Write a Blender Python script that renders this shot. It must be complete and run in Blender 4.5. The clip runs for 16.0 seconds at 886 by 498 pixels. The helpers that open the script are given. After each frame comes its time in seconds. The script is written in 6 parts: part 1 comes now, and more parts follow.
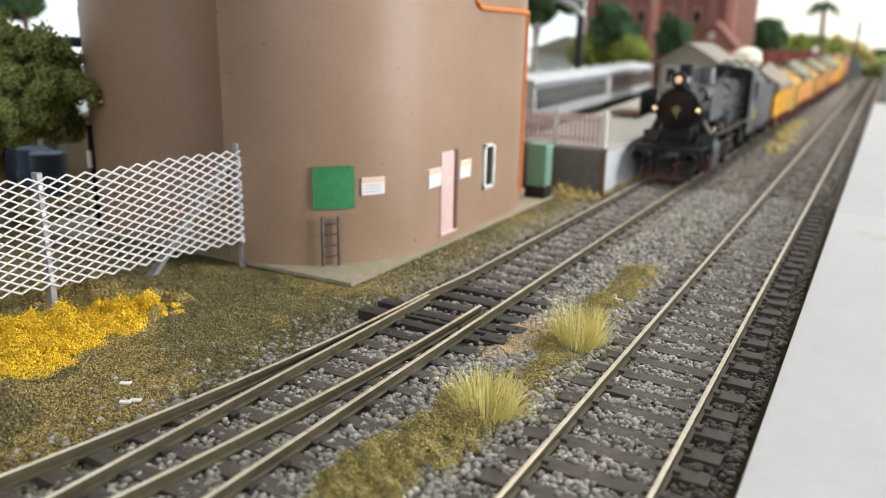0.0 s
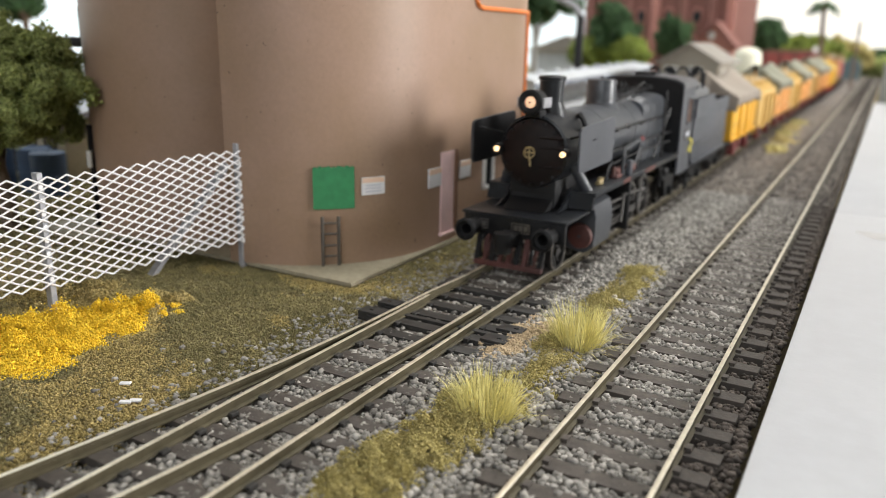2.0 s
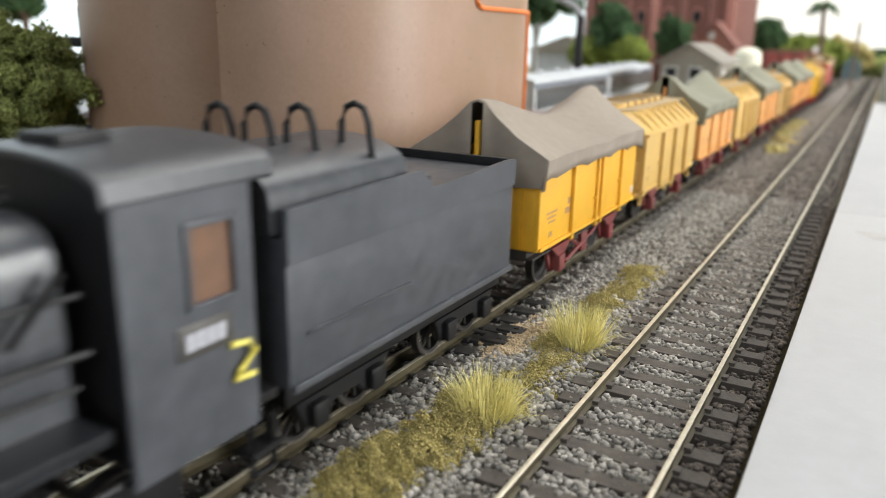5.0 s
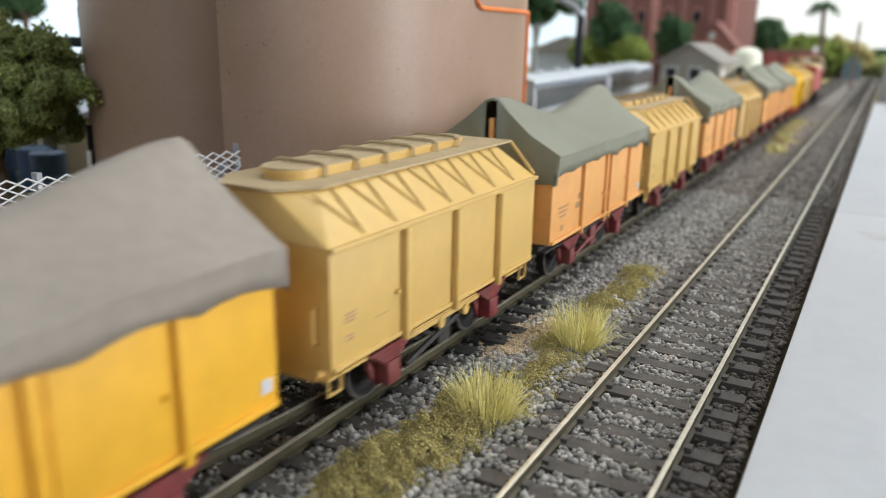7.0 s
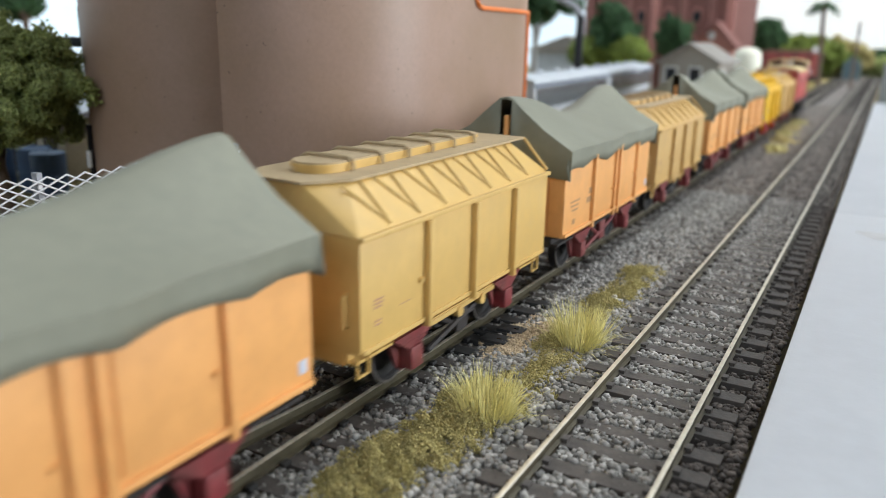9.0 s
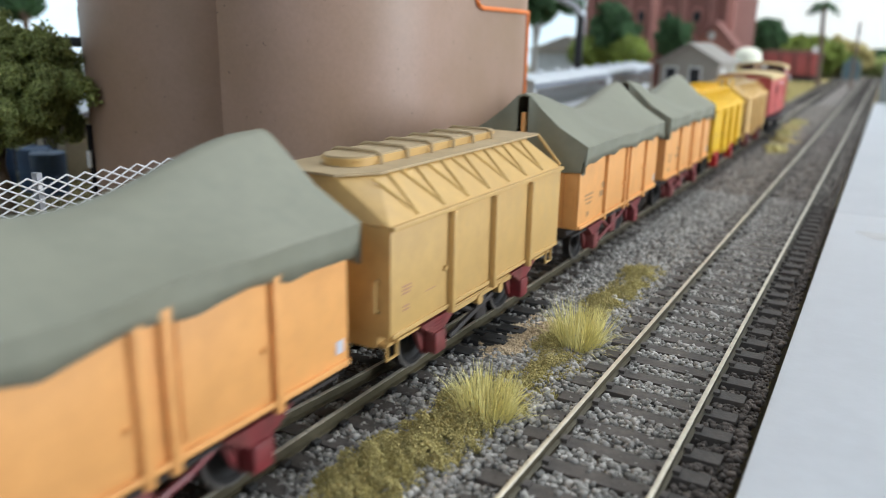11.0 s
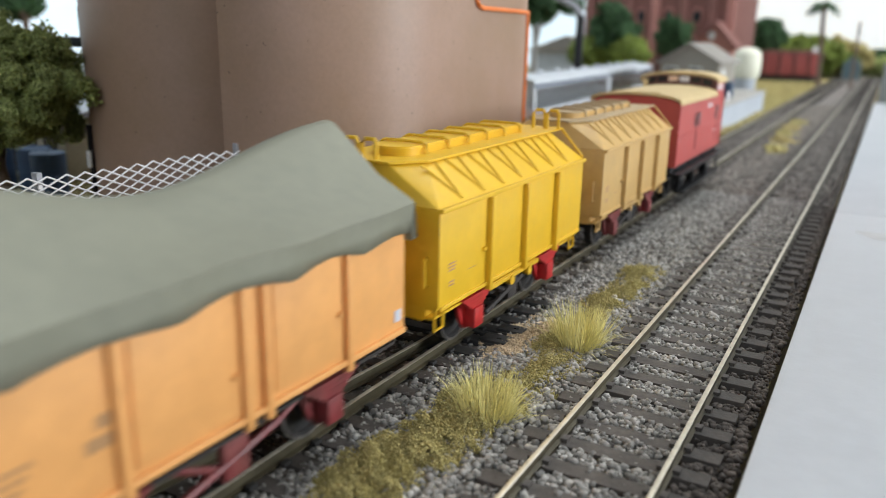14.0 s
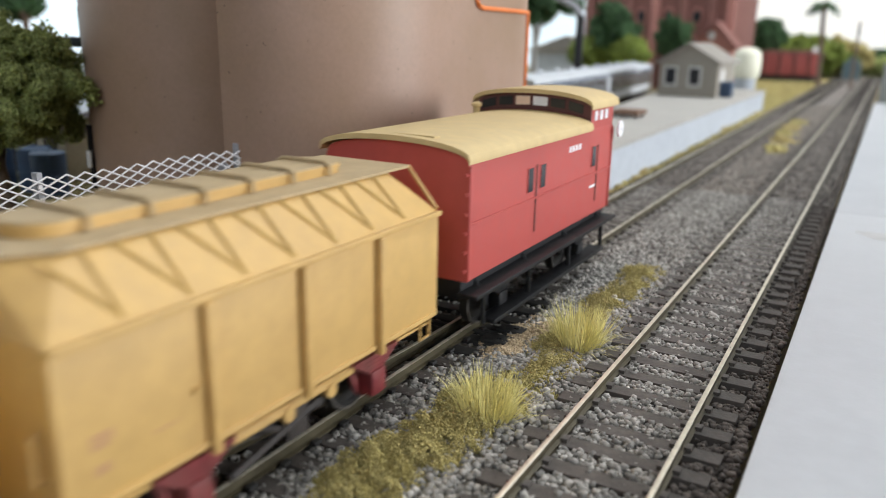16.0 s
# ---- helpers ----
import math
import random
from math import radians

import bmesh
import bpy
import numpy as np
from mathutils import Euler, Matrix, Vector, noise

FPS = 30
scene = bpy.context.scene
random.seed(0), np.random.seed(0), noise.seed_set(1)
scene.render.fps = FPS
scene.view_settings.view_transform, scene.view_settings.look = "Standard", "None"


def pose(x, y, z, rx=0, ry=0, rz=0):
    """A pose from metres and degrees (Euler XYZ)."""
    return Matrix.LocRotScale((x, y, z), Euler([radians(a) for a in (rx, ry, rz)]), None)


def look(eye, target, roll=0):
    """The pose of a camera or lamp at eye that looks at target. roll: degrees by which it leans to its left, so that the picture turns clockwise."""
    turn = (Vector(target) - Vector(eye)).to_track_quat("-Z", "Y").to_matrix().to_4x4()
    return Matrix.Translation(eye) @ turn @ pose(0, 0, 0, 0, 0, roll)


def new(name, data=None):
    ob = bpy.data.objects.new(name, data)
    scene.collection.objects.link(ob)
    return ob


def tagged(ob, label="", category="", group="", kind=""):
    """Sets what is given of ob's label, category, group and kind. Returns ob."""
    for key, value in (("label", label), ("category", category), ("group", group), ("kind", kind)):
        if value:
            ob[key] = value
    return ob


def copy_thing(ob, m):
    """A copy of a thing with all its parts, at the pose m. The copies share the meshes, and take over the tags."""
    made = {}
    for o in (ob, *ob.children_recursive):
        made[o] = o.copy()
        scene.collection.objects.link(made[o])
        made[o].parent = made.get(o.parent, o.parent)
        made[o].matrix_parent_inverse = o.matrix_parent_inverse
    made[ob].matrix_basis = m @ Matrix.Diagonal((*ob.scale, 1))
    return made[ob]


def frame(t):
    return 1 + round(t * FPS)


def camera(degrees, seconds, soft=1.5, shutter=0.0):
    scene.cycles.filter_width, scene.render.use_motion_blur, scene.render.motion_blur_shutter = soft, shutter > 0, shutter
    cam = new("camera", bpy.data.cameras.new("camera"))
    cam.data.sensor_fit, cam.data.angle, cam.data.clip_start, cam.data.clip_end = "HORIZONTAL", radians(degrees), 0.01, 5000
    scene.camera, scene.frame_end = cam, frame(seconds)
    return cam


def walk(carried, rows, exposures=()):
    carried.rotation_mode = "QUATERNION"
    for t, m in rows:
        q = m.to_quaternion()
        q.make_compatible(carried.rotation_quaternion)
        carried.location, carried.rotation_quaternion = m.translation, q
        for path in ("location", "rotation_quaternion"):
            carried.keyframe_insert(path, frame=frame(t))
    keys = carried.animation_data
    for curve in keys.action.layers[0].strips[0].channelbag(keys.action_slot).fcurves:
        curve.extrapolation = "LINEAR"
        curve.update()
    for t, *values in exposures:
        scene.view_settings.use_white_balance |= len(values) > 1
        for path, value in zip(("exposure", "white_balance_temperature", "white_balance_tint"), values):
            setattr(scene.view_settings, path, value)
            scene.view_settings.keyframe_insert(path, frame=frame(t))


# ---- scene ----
# The place is a model railway at its true size: all lengths below are in millimetres, turned to metres by S.
S = 0.001

cam = camera(60.67, 16.0, 0.9, 0.5)
EYE = Vector((0.07795, 0.0, 0.05859))
YAW, PITCH = radians(-29.638), radians(15.595)
AIM = EYE + Vector((math.sin(YAW) * math.cos(PITCH), math.cos(YAW) * math.cos(PITCH), -math.sin(PITCH)))
CAM_POSE = look(EYE, AIM, 1.135)
walk(cam, [(0.0, CAM_POSE), (16.0, CAM_POSE)], [(0.0, 0.05, 6480, 8), (2.6, 0.17, 6550, 9), (4.0, 0.37, 6600, 9), (5.3, 0.0, 6350, 7), (6.6, -0.14, 6050, 6), (9.0, -0.16, 5800, 6), (12.5, -0.16, 5700, 5), (14.5, -0.22, 6000, 7), (16.0, -0.14, 6050, 8)])
cam.data.dof.use_dof = True
cam.data.dof.focus_distance = 0.145
cam.data.dof.aperture_fstop = 19.0

# ---- light: a soft daylit room, unseen windows beside and behind, added overhead fill ----
world = bpy.data.worlds.new("world")
scene.world = world
world.use_nodes = True
sky = world.node_tree.nodes.new("ShaderNodeTexSky")
sky.sky_type, sky.sun_disc = "NISHITA", False
sky.sun_elevation, sky.sun_rotation = radians(40), radians(120)
world.node_tree.links.new(sky.outputs[0], world.node_tree.nodes["Background"].inputs[0])
world.node_tree.nodes["Background"].inputs[1].default_value = 0.1


def window_light(name, eye, target, w, h, power, colour):
    lamp = bpy.data.lights.new(name, "AREA")
    lamp.shape, lamp.size, lamp.size_y, lamp.energy, lamp.color = "RECTANGLE", w, h, power, colour
    ob = new(name, lamp)
    ob.matrix_world = look(eye, target)
    return ob


window_light("window_light_side", (1.79, 0.86, 0.50), (-0.05, 0.22, 0.02), 0.5, 0.8, 46, (1.0, 0.985, 0.97))
# Unseen south window, its light added to brighten the tree and silo.
window_light("window_light_back", (0.5, -1.74, 0.93), (-0.1, 0.2, 0.1), 1.3, 0.95, 13.0, (0.97, 0.985, 1.0))
# Overhead fill, added to brighten tops and ground; no such lamp is seen.
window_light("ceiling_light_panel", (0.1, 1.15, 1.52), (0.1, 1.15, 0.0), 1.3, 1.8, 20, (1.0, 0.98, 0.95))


# ---- materials ----
def material(name, colour, rough=0.6, metal=0.0, grain=0.0, scale=400.0, second=None, mix=0.5, big=60.0, bump=0.0,
             bump_scale=900.0, emit=None, island=0.0, spec=0.5, specks=None):
    m = bpy.data.materials.new(name)
    m.use_nodes = True
    nt = m.node_tree
    b = nt.nodes["Principled BSDF"]
    b.inputs["Roughness"].default_value, b.inputs["Metallic"].default_value = rough, metal
    b.inputs["Specular IOR Level"].default_value = spec
    b.inputs["Base Color"].default_value = (*colour, 1)
    tc = nt.nodes.new("ShaderNodeTexCoord")
    out = None
    if second:
        n1 = nt.nodes.new("ShaderNodeTexNoise")
        n1.inputs["Scale"].default_value, n1.inputs["Detail"].default_value = big, 5
        n1.inputs["Roughness"].default_value = 0.65
        nt.links.new(tc.outputs["Object"], n1.inputs["Vector"])
        r = nt.nodes.new("ShaderNodeValToRGB")
        r.color_ramp.elements[0].position, r.color_ramp.elements[1].position = 0.5 - 0.3 * mix, 0.5 + 0.3 * mix
        r.color_ramp.elements[0].color, r.color_ramp.elements[1].color = (*colour, 1), (*second, 1)
        nt.links.new(n1.outputs["Fac"], r.inputs[0])
        out = r.outputs[0]
    if grain:
        n2 = nt.nodes.new("ShaderNodeTexNoise")
        n2.inputs["Scale"].default_value, n2.inputs["Detail"].default_value = scale, 4
        nt.links.new(tc.outputs["Object"], n2.inputs["Vector"])
        hsv = nt.nodes.new("ShaderNodeHueSaturation")
        mr = nt.nodes.new("ShaderNodeMapRange")
        mr.inputs[1].default_value, mr.inputs[2].default_value = 0.3, 0.7
        mr.inputs[3].default_value, mr.inputs[4].default_value = 1 - grain, 1 + grain
        nt.links.new(n2.outputs["Fac"], mr.inputs[0])
        nt.links.new(mr.outputs[0], hsv.inputs["Value"])
        if out:
            nt.links.new(out, hsv.inputs["Color"])
        else:
            hsv.inputs["Color"].default_value = (*colour, 1)
        out = hsv.outputs[0]
        rr = nt.nodes.new("ShaderNodeMapRange")
        rr.inputs[3].default_value, rr.inputs[4].default_value = max(0.02, rough - 0.12), min(1, rough + 0.12)
        nt.links.new(n2.outputs["Fac"], rr.inputs[0])
        nt.links.new(rr.outputs[0], b.inputs["Roughness"])
    if island:
        g = nt.nodes.new("ShaderNodeNewGeometry")
        h2 = nt.nodes.new("ShaderNodeHueSaturation")
        m2 = nt.nodes.new("ShaderNodeMapRange")
        m2.inputs[3].default_value, m2.inputs[4].default_value = 1 - island, 1 + island
        nt.links.new(g.outputs["Random Per Island"], m2.inputs[0])
        nt.links.new(m2.outputs[0], h2.inputs["Value"])
        if out:
            nt.links.new(out, h2.inputs["Color"])
        else:
            h2.inputs["Color"].default_value = (*colour, 1)
        out = h2.outputs[0]
    if specks:
        ns = nt.nodes.new("ShaderNodeTexNoise")
        ns.inputs["Scale"].default_value, ns.inputs["Detail"].default_value = 620, 2
        nt.links.new(tc.outputs["Object"], ns.inputs["Vector"])
        rs_ = nt.nodes.new("ShaderNodeMapRange")
        rs_.inputs[1].default_value, rs_.inputs[2].default_value = 0.725, 0.76
        nt.links.new(ns.outputs["Fac"], rs_.inputs[0])
        mx = nt.nodes.new("ShaderNodeMix")
        mx.data_type = "RGBA"
        nt.links.new(rs_.outputs[0], mx.inputs[0])
        nt.links.new(out, mx.inputs[6])
        mx.inputs[7].default_value = (*specks, 1)
        out = mx.outputs[2]
    if out:
        nt.links.new(out, b.inputs["Base Color"])
    if bump:
        n3 = nt.nodes.new("ShaderNodeTexNoise")
        n3.inputs["Scale"].default_value, n3.inputs["Detail"].default_value = bump_scale, 6
        nt.links.new(tc.outputs["Object"], n3.inputs["Vector"])
        bp = nt.nodes.new("ShaderNodeBump")
        bp.inputs["Strength"].default_value, bp.inputs["Distance"].default_value = bump, 0.0006
        nt.links.new(n3.outputs["Fac"], bp.inputs["Height"])
        nt.links.new(bp.outputs[0], b.inputs["Normal"])
    if emit:
        b.inputs["Emission Color"].default_value, b.inputs["Emission Strength"].default_value = (*emit[:3], 1), emit[3]
    return m


M = dict(
    silo=material("silo_paint", (0.29, 0.19, 0.115), 0.5, 0, 0.05, 900, (0.40, 0.265, 0.205), 0.75, 13, 0.05, 1600, specks=(0.17, 0.115, 0.08)),
    slab=material("slab_card", (0.37, 0.33, 0.235), 0.8, 0, 0.12, 700, (0.31, 0.27, 0.19), 0.8, 60, 0.1),
    earth=material("earth", (0.25, 0.195, 0.105), 0.95, 0, 0.25, 900, (0.17, 0.14, 0.06), 0.8, 25, 0.6, 1500),
    rail_side=material("rail_paint", (0.105, 0.088, 0.05), 0.45, 0.2, 0.2, 600, (0.065, 0.054, 0.032), 0.8, 40),
    rail_top=material("nickel_silver", (0.70, 0.64, 0.51), 0.32, 0.5, 0.1, 500),
    sleeper=material("sleeper_plastic", (0.05, 0.042, 0.036), 0.7, 0, 0.25, 700, (0.095, 0.08, 0.068), 0.8, 200, 0.2, 1500, island=0.25),
    black_tie=material("black_plastic", (0.018, 0.017, 0.016), 0.55, 0, 0.2, 700, (0.035, 0.033, 0.03), 0.7, 120),
    ballast_bed=material("ballast_bed", (0.13, 0.115, 0.10), 0.95, 0, 0.35, 900, (0.27, 0.24, 0.215), 0.6, 700, 0.9, 900),
    ballast=material("ballast_stone", (0.35, 0.33, 0.30), 0.9, 0, 0.2, 1500, (0.25, 0.235, 0.21), 0.8, 90, island=0.5),
    ballast_brown=material("ballast_stone_brown", (0.25, 0.22, 0.19), 0.9, 0, 0.2, 1500, (0.19, 0.165, 0.14), 0.8, 60, island=0.4),
    ballast_dark=material("ballast_stone_dark", (0.085, 0.07, 0.06), 0.9, 0, 0.2, 1500, (0.12, 0.10, 0.085), 0.8, 90, island=0.5),
    turf=material("olive_flock", (0.31, 0.262, 0.12), 0.95, 0, 0.3, 500, (0.16, 0.14, 0.055), 0.6, 45, island=0.15),
    turf_gold=material("gold_flock", (0.47, 0.365, 0.15), 0.95, 0, 0.25, 500, (0.36, 0.28, 0.10), 0.7, 60, island=0.25),
    moss=material("moss_flock", (0.50, 0.42, 0.17), 0.95, 0, 0.25, 500, (0.32, 0.265, 0.085), 0.8, 230, island=0.25),
    flower=material("yellow_flock", (0.94, 0.66, 0.05), 0.9, 0, 0.12, 500, (0.88, 0.56, 0.02), 0.8, 60, island=0.12),
    straw=material("straw_grass", (0.82, 0.74, 0.33), 0.8, 0, 0.1, 500, (0.72, 0.65, 0.25), 0.8, 120, island=0.22),
    sand=material("sand", (0.62, 0.48, 0.31), 0.95, 0, 0.25, 900, (0.52, 0.40, 0.25), 0.7, 80, 0.5, 2000),
    leaf=material("foliage_foam", (0.38, 0.42, 0.15), 0.9, 0, 0.2, 500, (0.29, 0.34, 0.10), 0.8, 60, island=0.3),
    leaf_dark=material("dark_foliage", (0.045, 0.095, 0.03), 0.9, 0, 0.25, 500, (0.03, 0.07, 0.025), 0.8, 60, island=0.4),
    leaf_lime=material("lime_foliage", (0.19, 0.235, 0.035), 0.9, 0, 0.25, 500, (0.14, 0.18, 0.03), 0.8, 60, island=0.4),
    bark=material("bark", (0.14, 0.10, 0.07), 0.9, 0, 0.25, 700, None, 0.5, 60, 0.4),
    grey_bark=material("grey_bark", (0.32, 0.30, 0.27), 0.9, 0, 0.25, 700, None, 0.5, 60, 0.4),
    mesh_white=material("white_plastic_mesh", (0.80, 0.79, 0.80), 0.45, 0, 0.05, 500),
    post_grey=material("grey_plastic_post", (0.36, 0.36, 0.38), 0.42, 0, 0.12, 500, (0.28, 0.28, 0.30), 0.7, 150),
    green=material("green_painted_card", (0.035, 0.22, 0.085), 0.6, 0, 0.15, 400, (0.045, 0.27, 0.11), 0.8, 130),
    cabinet_green=material("cabinet_green", (0.15, 0.29, 0.21), 0.6, 0, 0.1, 500),
    paper=material("white_paper", (0.80, 0.79, 0.80), 0.8, 0, 0.03, 500),
    peach=material("faded_orange_print", (0.82, 0.60, 0.45), 0.8),
    print_grey=material("grey_print", (0.55, 0.56, 0.62), 0.8),
    pink=material("pink_door_paint", (0.70, 0.49, 0.47), 0.5, 0, 0.06, 300, (0.76, 0.56, 0.55), 0.8, 80),
    rust_edge=material("brown_frame", (0.16, 0.085, 0.05), 0.7, 0, 0.15, 400),
    ladder=material("ladder_grey", (0.11, 0.095, 0.08), 0.6, 0, 0.15, 500),
    orange_pipe=material("orange_pipe", (0.83, 0.235, 0.055), 0.45, 0, 0.08, 500),
    window_dark=material("dark_window", (0.025, 0.027, 0.03), 0.15),
    white_paint=material("white_paint", (0.74, 0.73, 0.71), 0.55, 0, 0.05, 400),
    board=material("white_board", (0.55, 0.56, 0.58), 0.5, 0, 0.04, 250, (0.49, 0.50, 0.52), 0.9, 20, 0.06, 800),
    plat_face=material("platform_face", (0.50, 0.53, 0.57), 0.8, 0, 0.07, 300, (0.44, 0.47, 0.51), 0.8, 30),
    plat_top=material("platform_top", (0.42, 0.40, 0.36), 0.9, 0, 0.1, 500, (0.37, 0.35, 0.32), 0.8, 30),
    plat_end=material("platform_end", (0.125, 0.12, 0.115), 0.8, 0, 0.12, 400, (0.155, 0.15, 0.14), 0.8, 50),
    picket=material("picket_paint", (0.60, 0.50, 0.49), 0.7, 0, 0.06, 400),
    loco=material("loco_black", (0.043, 0.047, 0.054), 0.36, 0, 0.18, 500, (0.066, 0.070, 0.079), 0.8, 55, 0.05, 1500),
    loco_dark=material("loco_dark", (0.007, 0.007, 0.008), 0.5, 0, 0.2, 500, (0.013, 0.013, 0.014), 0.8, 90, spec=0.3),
    # Darker copy of loco: the front's lack of side light put into colour.
    loco_front=material("loco_front_shaded", (0.012, 0.0135, 0.016), 0.34, 0, 0.2, 500, (0.021, 0.023, 0.027), 0.8, 60, spec=0.35),
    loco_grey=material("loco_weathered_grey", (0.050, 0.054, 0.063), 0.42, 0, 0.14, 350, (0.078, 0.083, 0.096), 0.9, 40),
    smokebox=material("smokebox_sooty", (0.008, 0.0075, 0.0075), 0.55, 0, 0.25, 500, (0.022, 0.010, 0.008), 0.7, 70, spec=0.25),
    copper=material("copper_red", (0.13, 0.045, 0.036), 0.5, 0.1, 0.2, 600, (0.09, 0.045, 0.04), 0.8, 150),
    rust_red=material("buffer_red", (0.14, 0.04, 0.032), 0.65, 0, 0.25, 600, (0.06, 0.03, 0.028), 0.8, 150),
    brass=material("brass", (0.50, 0.40, 0.22), 0.4, 0.6, 0.1, 500),
    rod=material("rod_steel", (0.10, 0.095, 0.09), 0.45, 0.6, 0.2, 500),
    tyre=material("wheel_steel", (0.23, 0.21, 0.19), 0.4, 0.8, 0.2, 500),
    wheel=material("wheel_black", (0.02, 0.018, 0.017), 0.6, 0, 0.25, 500),
    lamp=material("lamp_glow", (1.0, 0.8, 0.55), 0.4, emit=(1.0, 0.66, 0.34, 2.6)),
    headlamp=material("headlamp_glow", (1.0, 0.8, 0.55), 0.4, emit=(1.0, 0.55, 0.33, 0.6)),
    wagon_yellow=material("wagon_yellow", (0.78, 0.42, 0.022), 0.5, 0, 0.06, 350, (0.70, 0.37, 0.025), 0.9, 35, 0.03),
    wagon_orange=material("wagon_orange", (0.78, 0.39, 0.12), 0.5, 0, 0.06, 350, (0.70, 0.34, 0.105), 0.9, 35, 0.03),
    hopper_tan=material("hopper_yellow_tan", (0.66, 0.43, 0.125), 0.45, 0, 0.05, 350, (0.60, 0.39, 0.125), 0.9, 35, 0.03),
    hopper_dust=material("hopper_roof_dust", (0.47, 0.36, 0.21), 0.75, 0, 0.08, 350, (0.40, 0.29, 0.15), 0.9, 60, 0.05),
    hopper_brown=material("hopper_dusty_tan", (0.60, 0.385, 0.125), 0.5, 0, 0.07, 350, (0.52, 0.33, 0.12), 0.9, 35, 0.03),
    hopper_yellow=material("hopper_bright_yellow", (0.76, 0.47, 0.012), 0.45, 0, 0.05, 350, (0.72, 0.43, 0.012), 0.9, 35, 0.02),
    tarp_green=material("tarp_grey_green", (0.20, 0.20, 0.148), 0.62, 0, 0.06, 400, (0.25, 0.245, 0.18), 0.9, 35, 0.06, 700),
    tarp_brown=material("tarp_grey_brown", (0.265, 0.225, 0.185), 0.75, 0, 0.08, 400, (0.31, 0.265, 0.22), 0.9, 35, 0.06, 700),
    red_guard=material("axle_guard_red", (0.18, 0.018, 0.022), 0.55, 0, 0.25, 500, (0.17, 0.05, 0.042), 0.6, 160),
    red_guard_bright=material("axle_guard_bright_red", (0.45, 0.02, 0.02), 0.45, 0, 0.15, 500),
    marking_faint=material("faded_red_stencil", (0.42, 0.23, 0.13), 0.6),
    marking=material("grey_marking", (0.38, 0.21, 0.085), 0.6),
    under=material("underframe_dark", (0.035, 0.028, 0.024), 0.75, 0, 0.25, 500),
    van_red=material("van_red", (0.46, 0.075, 0.06), 0.5, 0, 0.06, 350, (0.41, 0.065, 0.055), 0.9, 40, 0.02),
    van_roof=material("van_roof_cream", (0.62, 0.47, 0.23), 0.6, 0, 0.06, 350, (0.56, 0.42, 0.2), 0.9, 40),
    van_trim=material("van_brown", (0.11, 0.035, 0.03), 0.6, 0, 0.1, 400),
    silver=material("carriage_silver", (0.70, 0.72, 0.75), 0.4, 0.1, 0.07, 300, (0.50, 0.52, 0.55), 0.8, 60),
    hut=material("hut_weatherboard", (0.33, 0.30, 0.25), 0.8, 0, 0.08, 400),
    hut_roof=material("hut_roof_iron", (0.27, 0.245, 0.215), 0.7, 0, 0.12, 300),
    brick=material("red_brick", (0.24, 0.105, 0.085), 0.85, 0, 0.14, 250, (0.19, 0.085, 0.07), 0.8, 25, 0.2),
    brick_light=material("light_red_wall", (0.42, 0.19, 0.155), 0.8, 0, 0.08, 250),
    blue=material("navy_paint", (0.03, 0.06, 0.12), 0.5, 0, 0.1, 400),
    tank_cream=material("tank_cream", (0.80, 0.78, 0.62), 0.45, 0, 0.04, 200),
    teal=material("dark_teal", (0.08, 0.12, 0.13), 0.7, 0, 0.1, 200),
    # Stiffener colours darker than the body, their shadow put into the paint.
    rib_tan_shaded=material("rib_tan_shaded", (0.52, 0.34, 0.105), 0.6, 0, 0.1, 400),
    rib_yellow_shaded=material("rib_yellow_shaded", (0.66, 0.40, 0.012), 0.6, 0, 0.1, 400),
    dirt=material("shaded_dirt", (0.05, 0.042, 0.036), 0.95, 0, 0.3, 700, (0.08, 0.065, 0.055), 0.7, 200, 0.6, 1500),
    smudge=material("board_patch_brown", (0.40, 0.375, 0.355), 0.6, 0, 0.08, 200, (0.53, 0.53, 0.535), 0.9, 60),
    # Glowing face for the added overhead fill panel.
    panel_glow=material("fill_panel_face", (0.9, 0.9, 0.88), 0.5, emit=(1.0, 0.98, 0.95, 1.0)),
    red_wagon=material("far_wagon_red", (0.30, 0.07, 0.06), 0.7, 0, 0.15, 120),
    grey_green=material("grey_green_post", (0.30, 0.31, 0.29), 0.7, 0, 0.1, 200),
    pale_roof=material("pale_roof", (0.52, 0.54, 0.56), 0.7, 0, 0.08, 120),
    room_wall=material("room_wall_cream", (0.33, 0.31, 0.28), 0.9, 0, 0.02, 30),
    room_floor=material("room_carpet", (0.30, 0.27, 0.24), 0.95, 0, 0.15, 60),
    # Both backdrop colours emit light so that the boards look lit.
    backdrop_cream=material("backdrop_cream_glow", (0.82, 0.79, 0.74), 0.9, 0, 0.02, 20, (0.80, 0.79, 0.77), 0.9, 1.2, emit=(0.93, 0.88, 0.82, 0.40)),
    backdrop_blue=material("backdrop_blue_glow", (0.62, 0.74, 0.84), 0.9, 0, 0.02, 20, (0.78, 0.82, 0.84), 0.9, 1.5, emit=(0.66, 0.78, 0.88, 0.45)),
    yellow_hose=material("yellow_hose", (0.72, 0.62, 0.10), 0.5),
)


# ---- builders (millimetres) ----
def bmn():
    return bmesh.new()


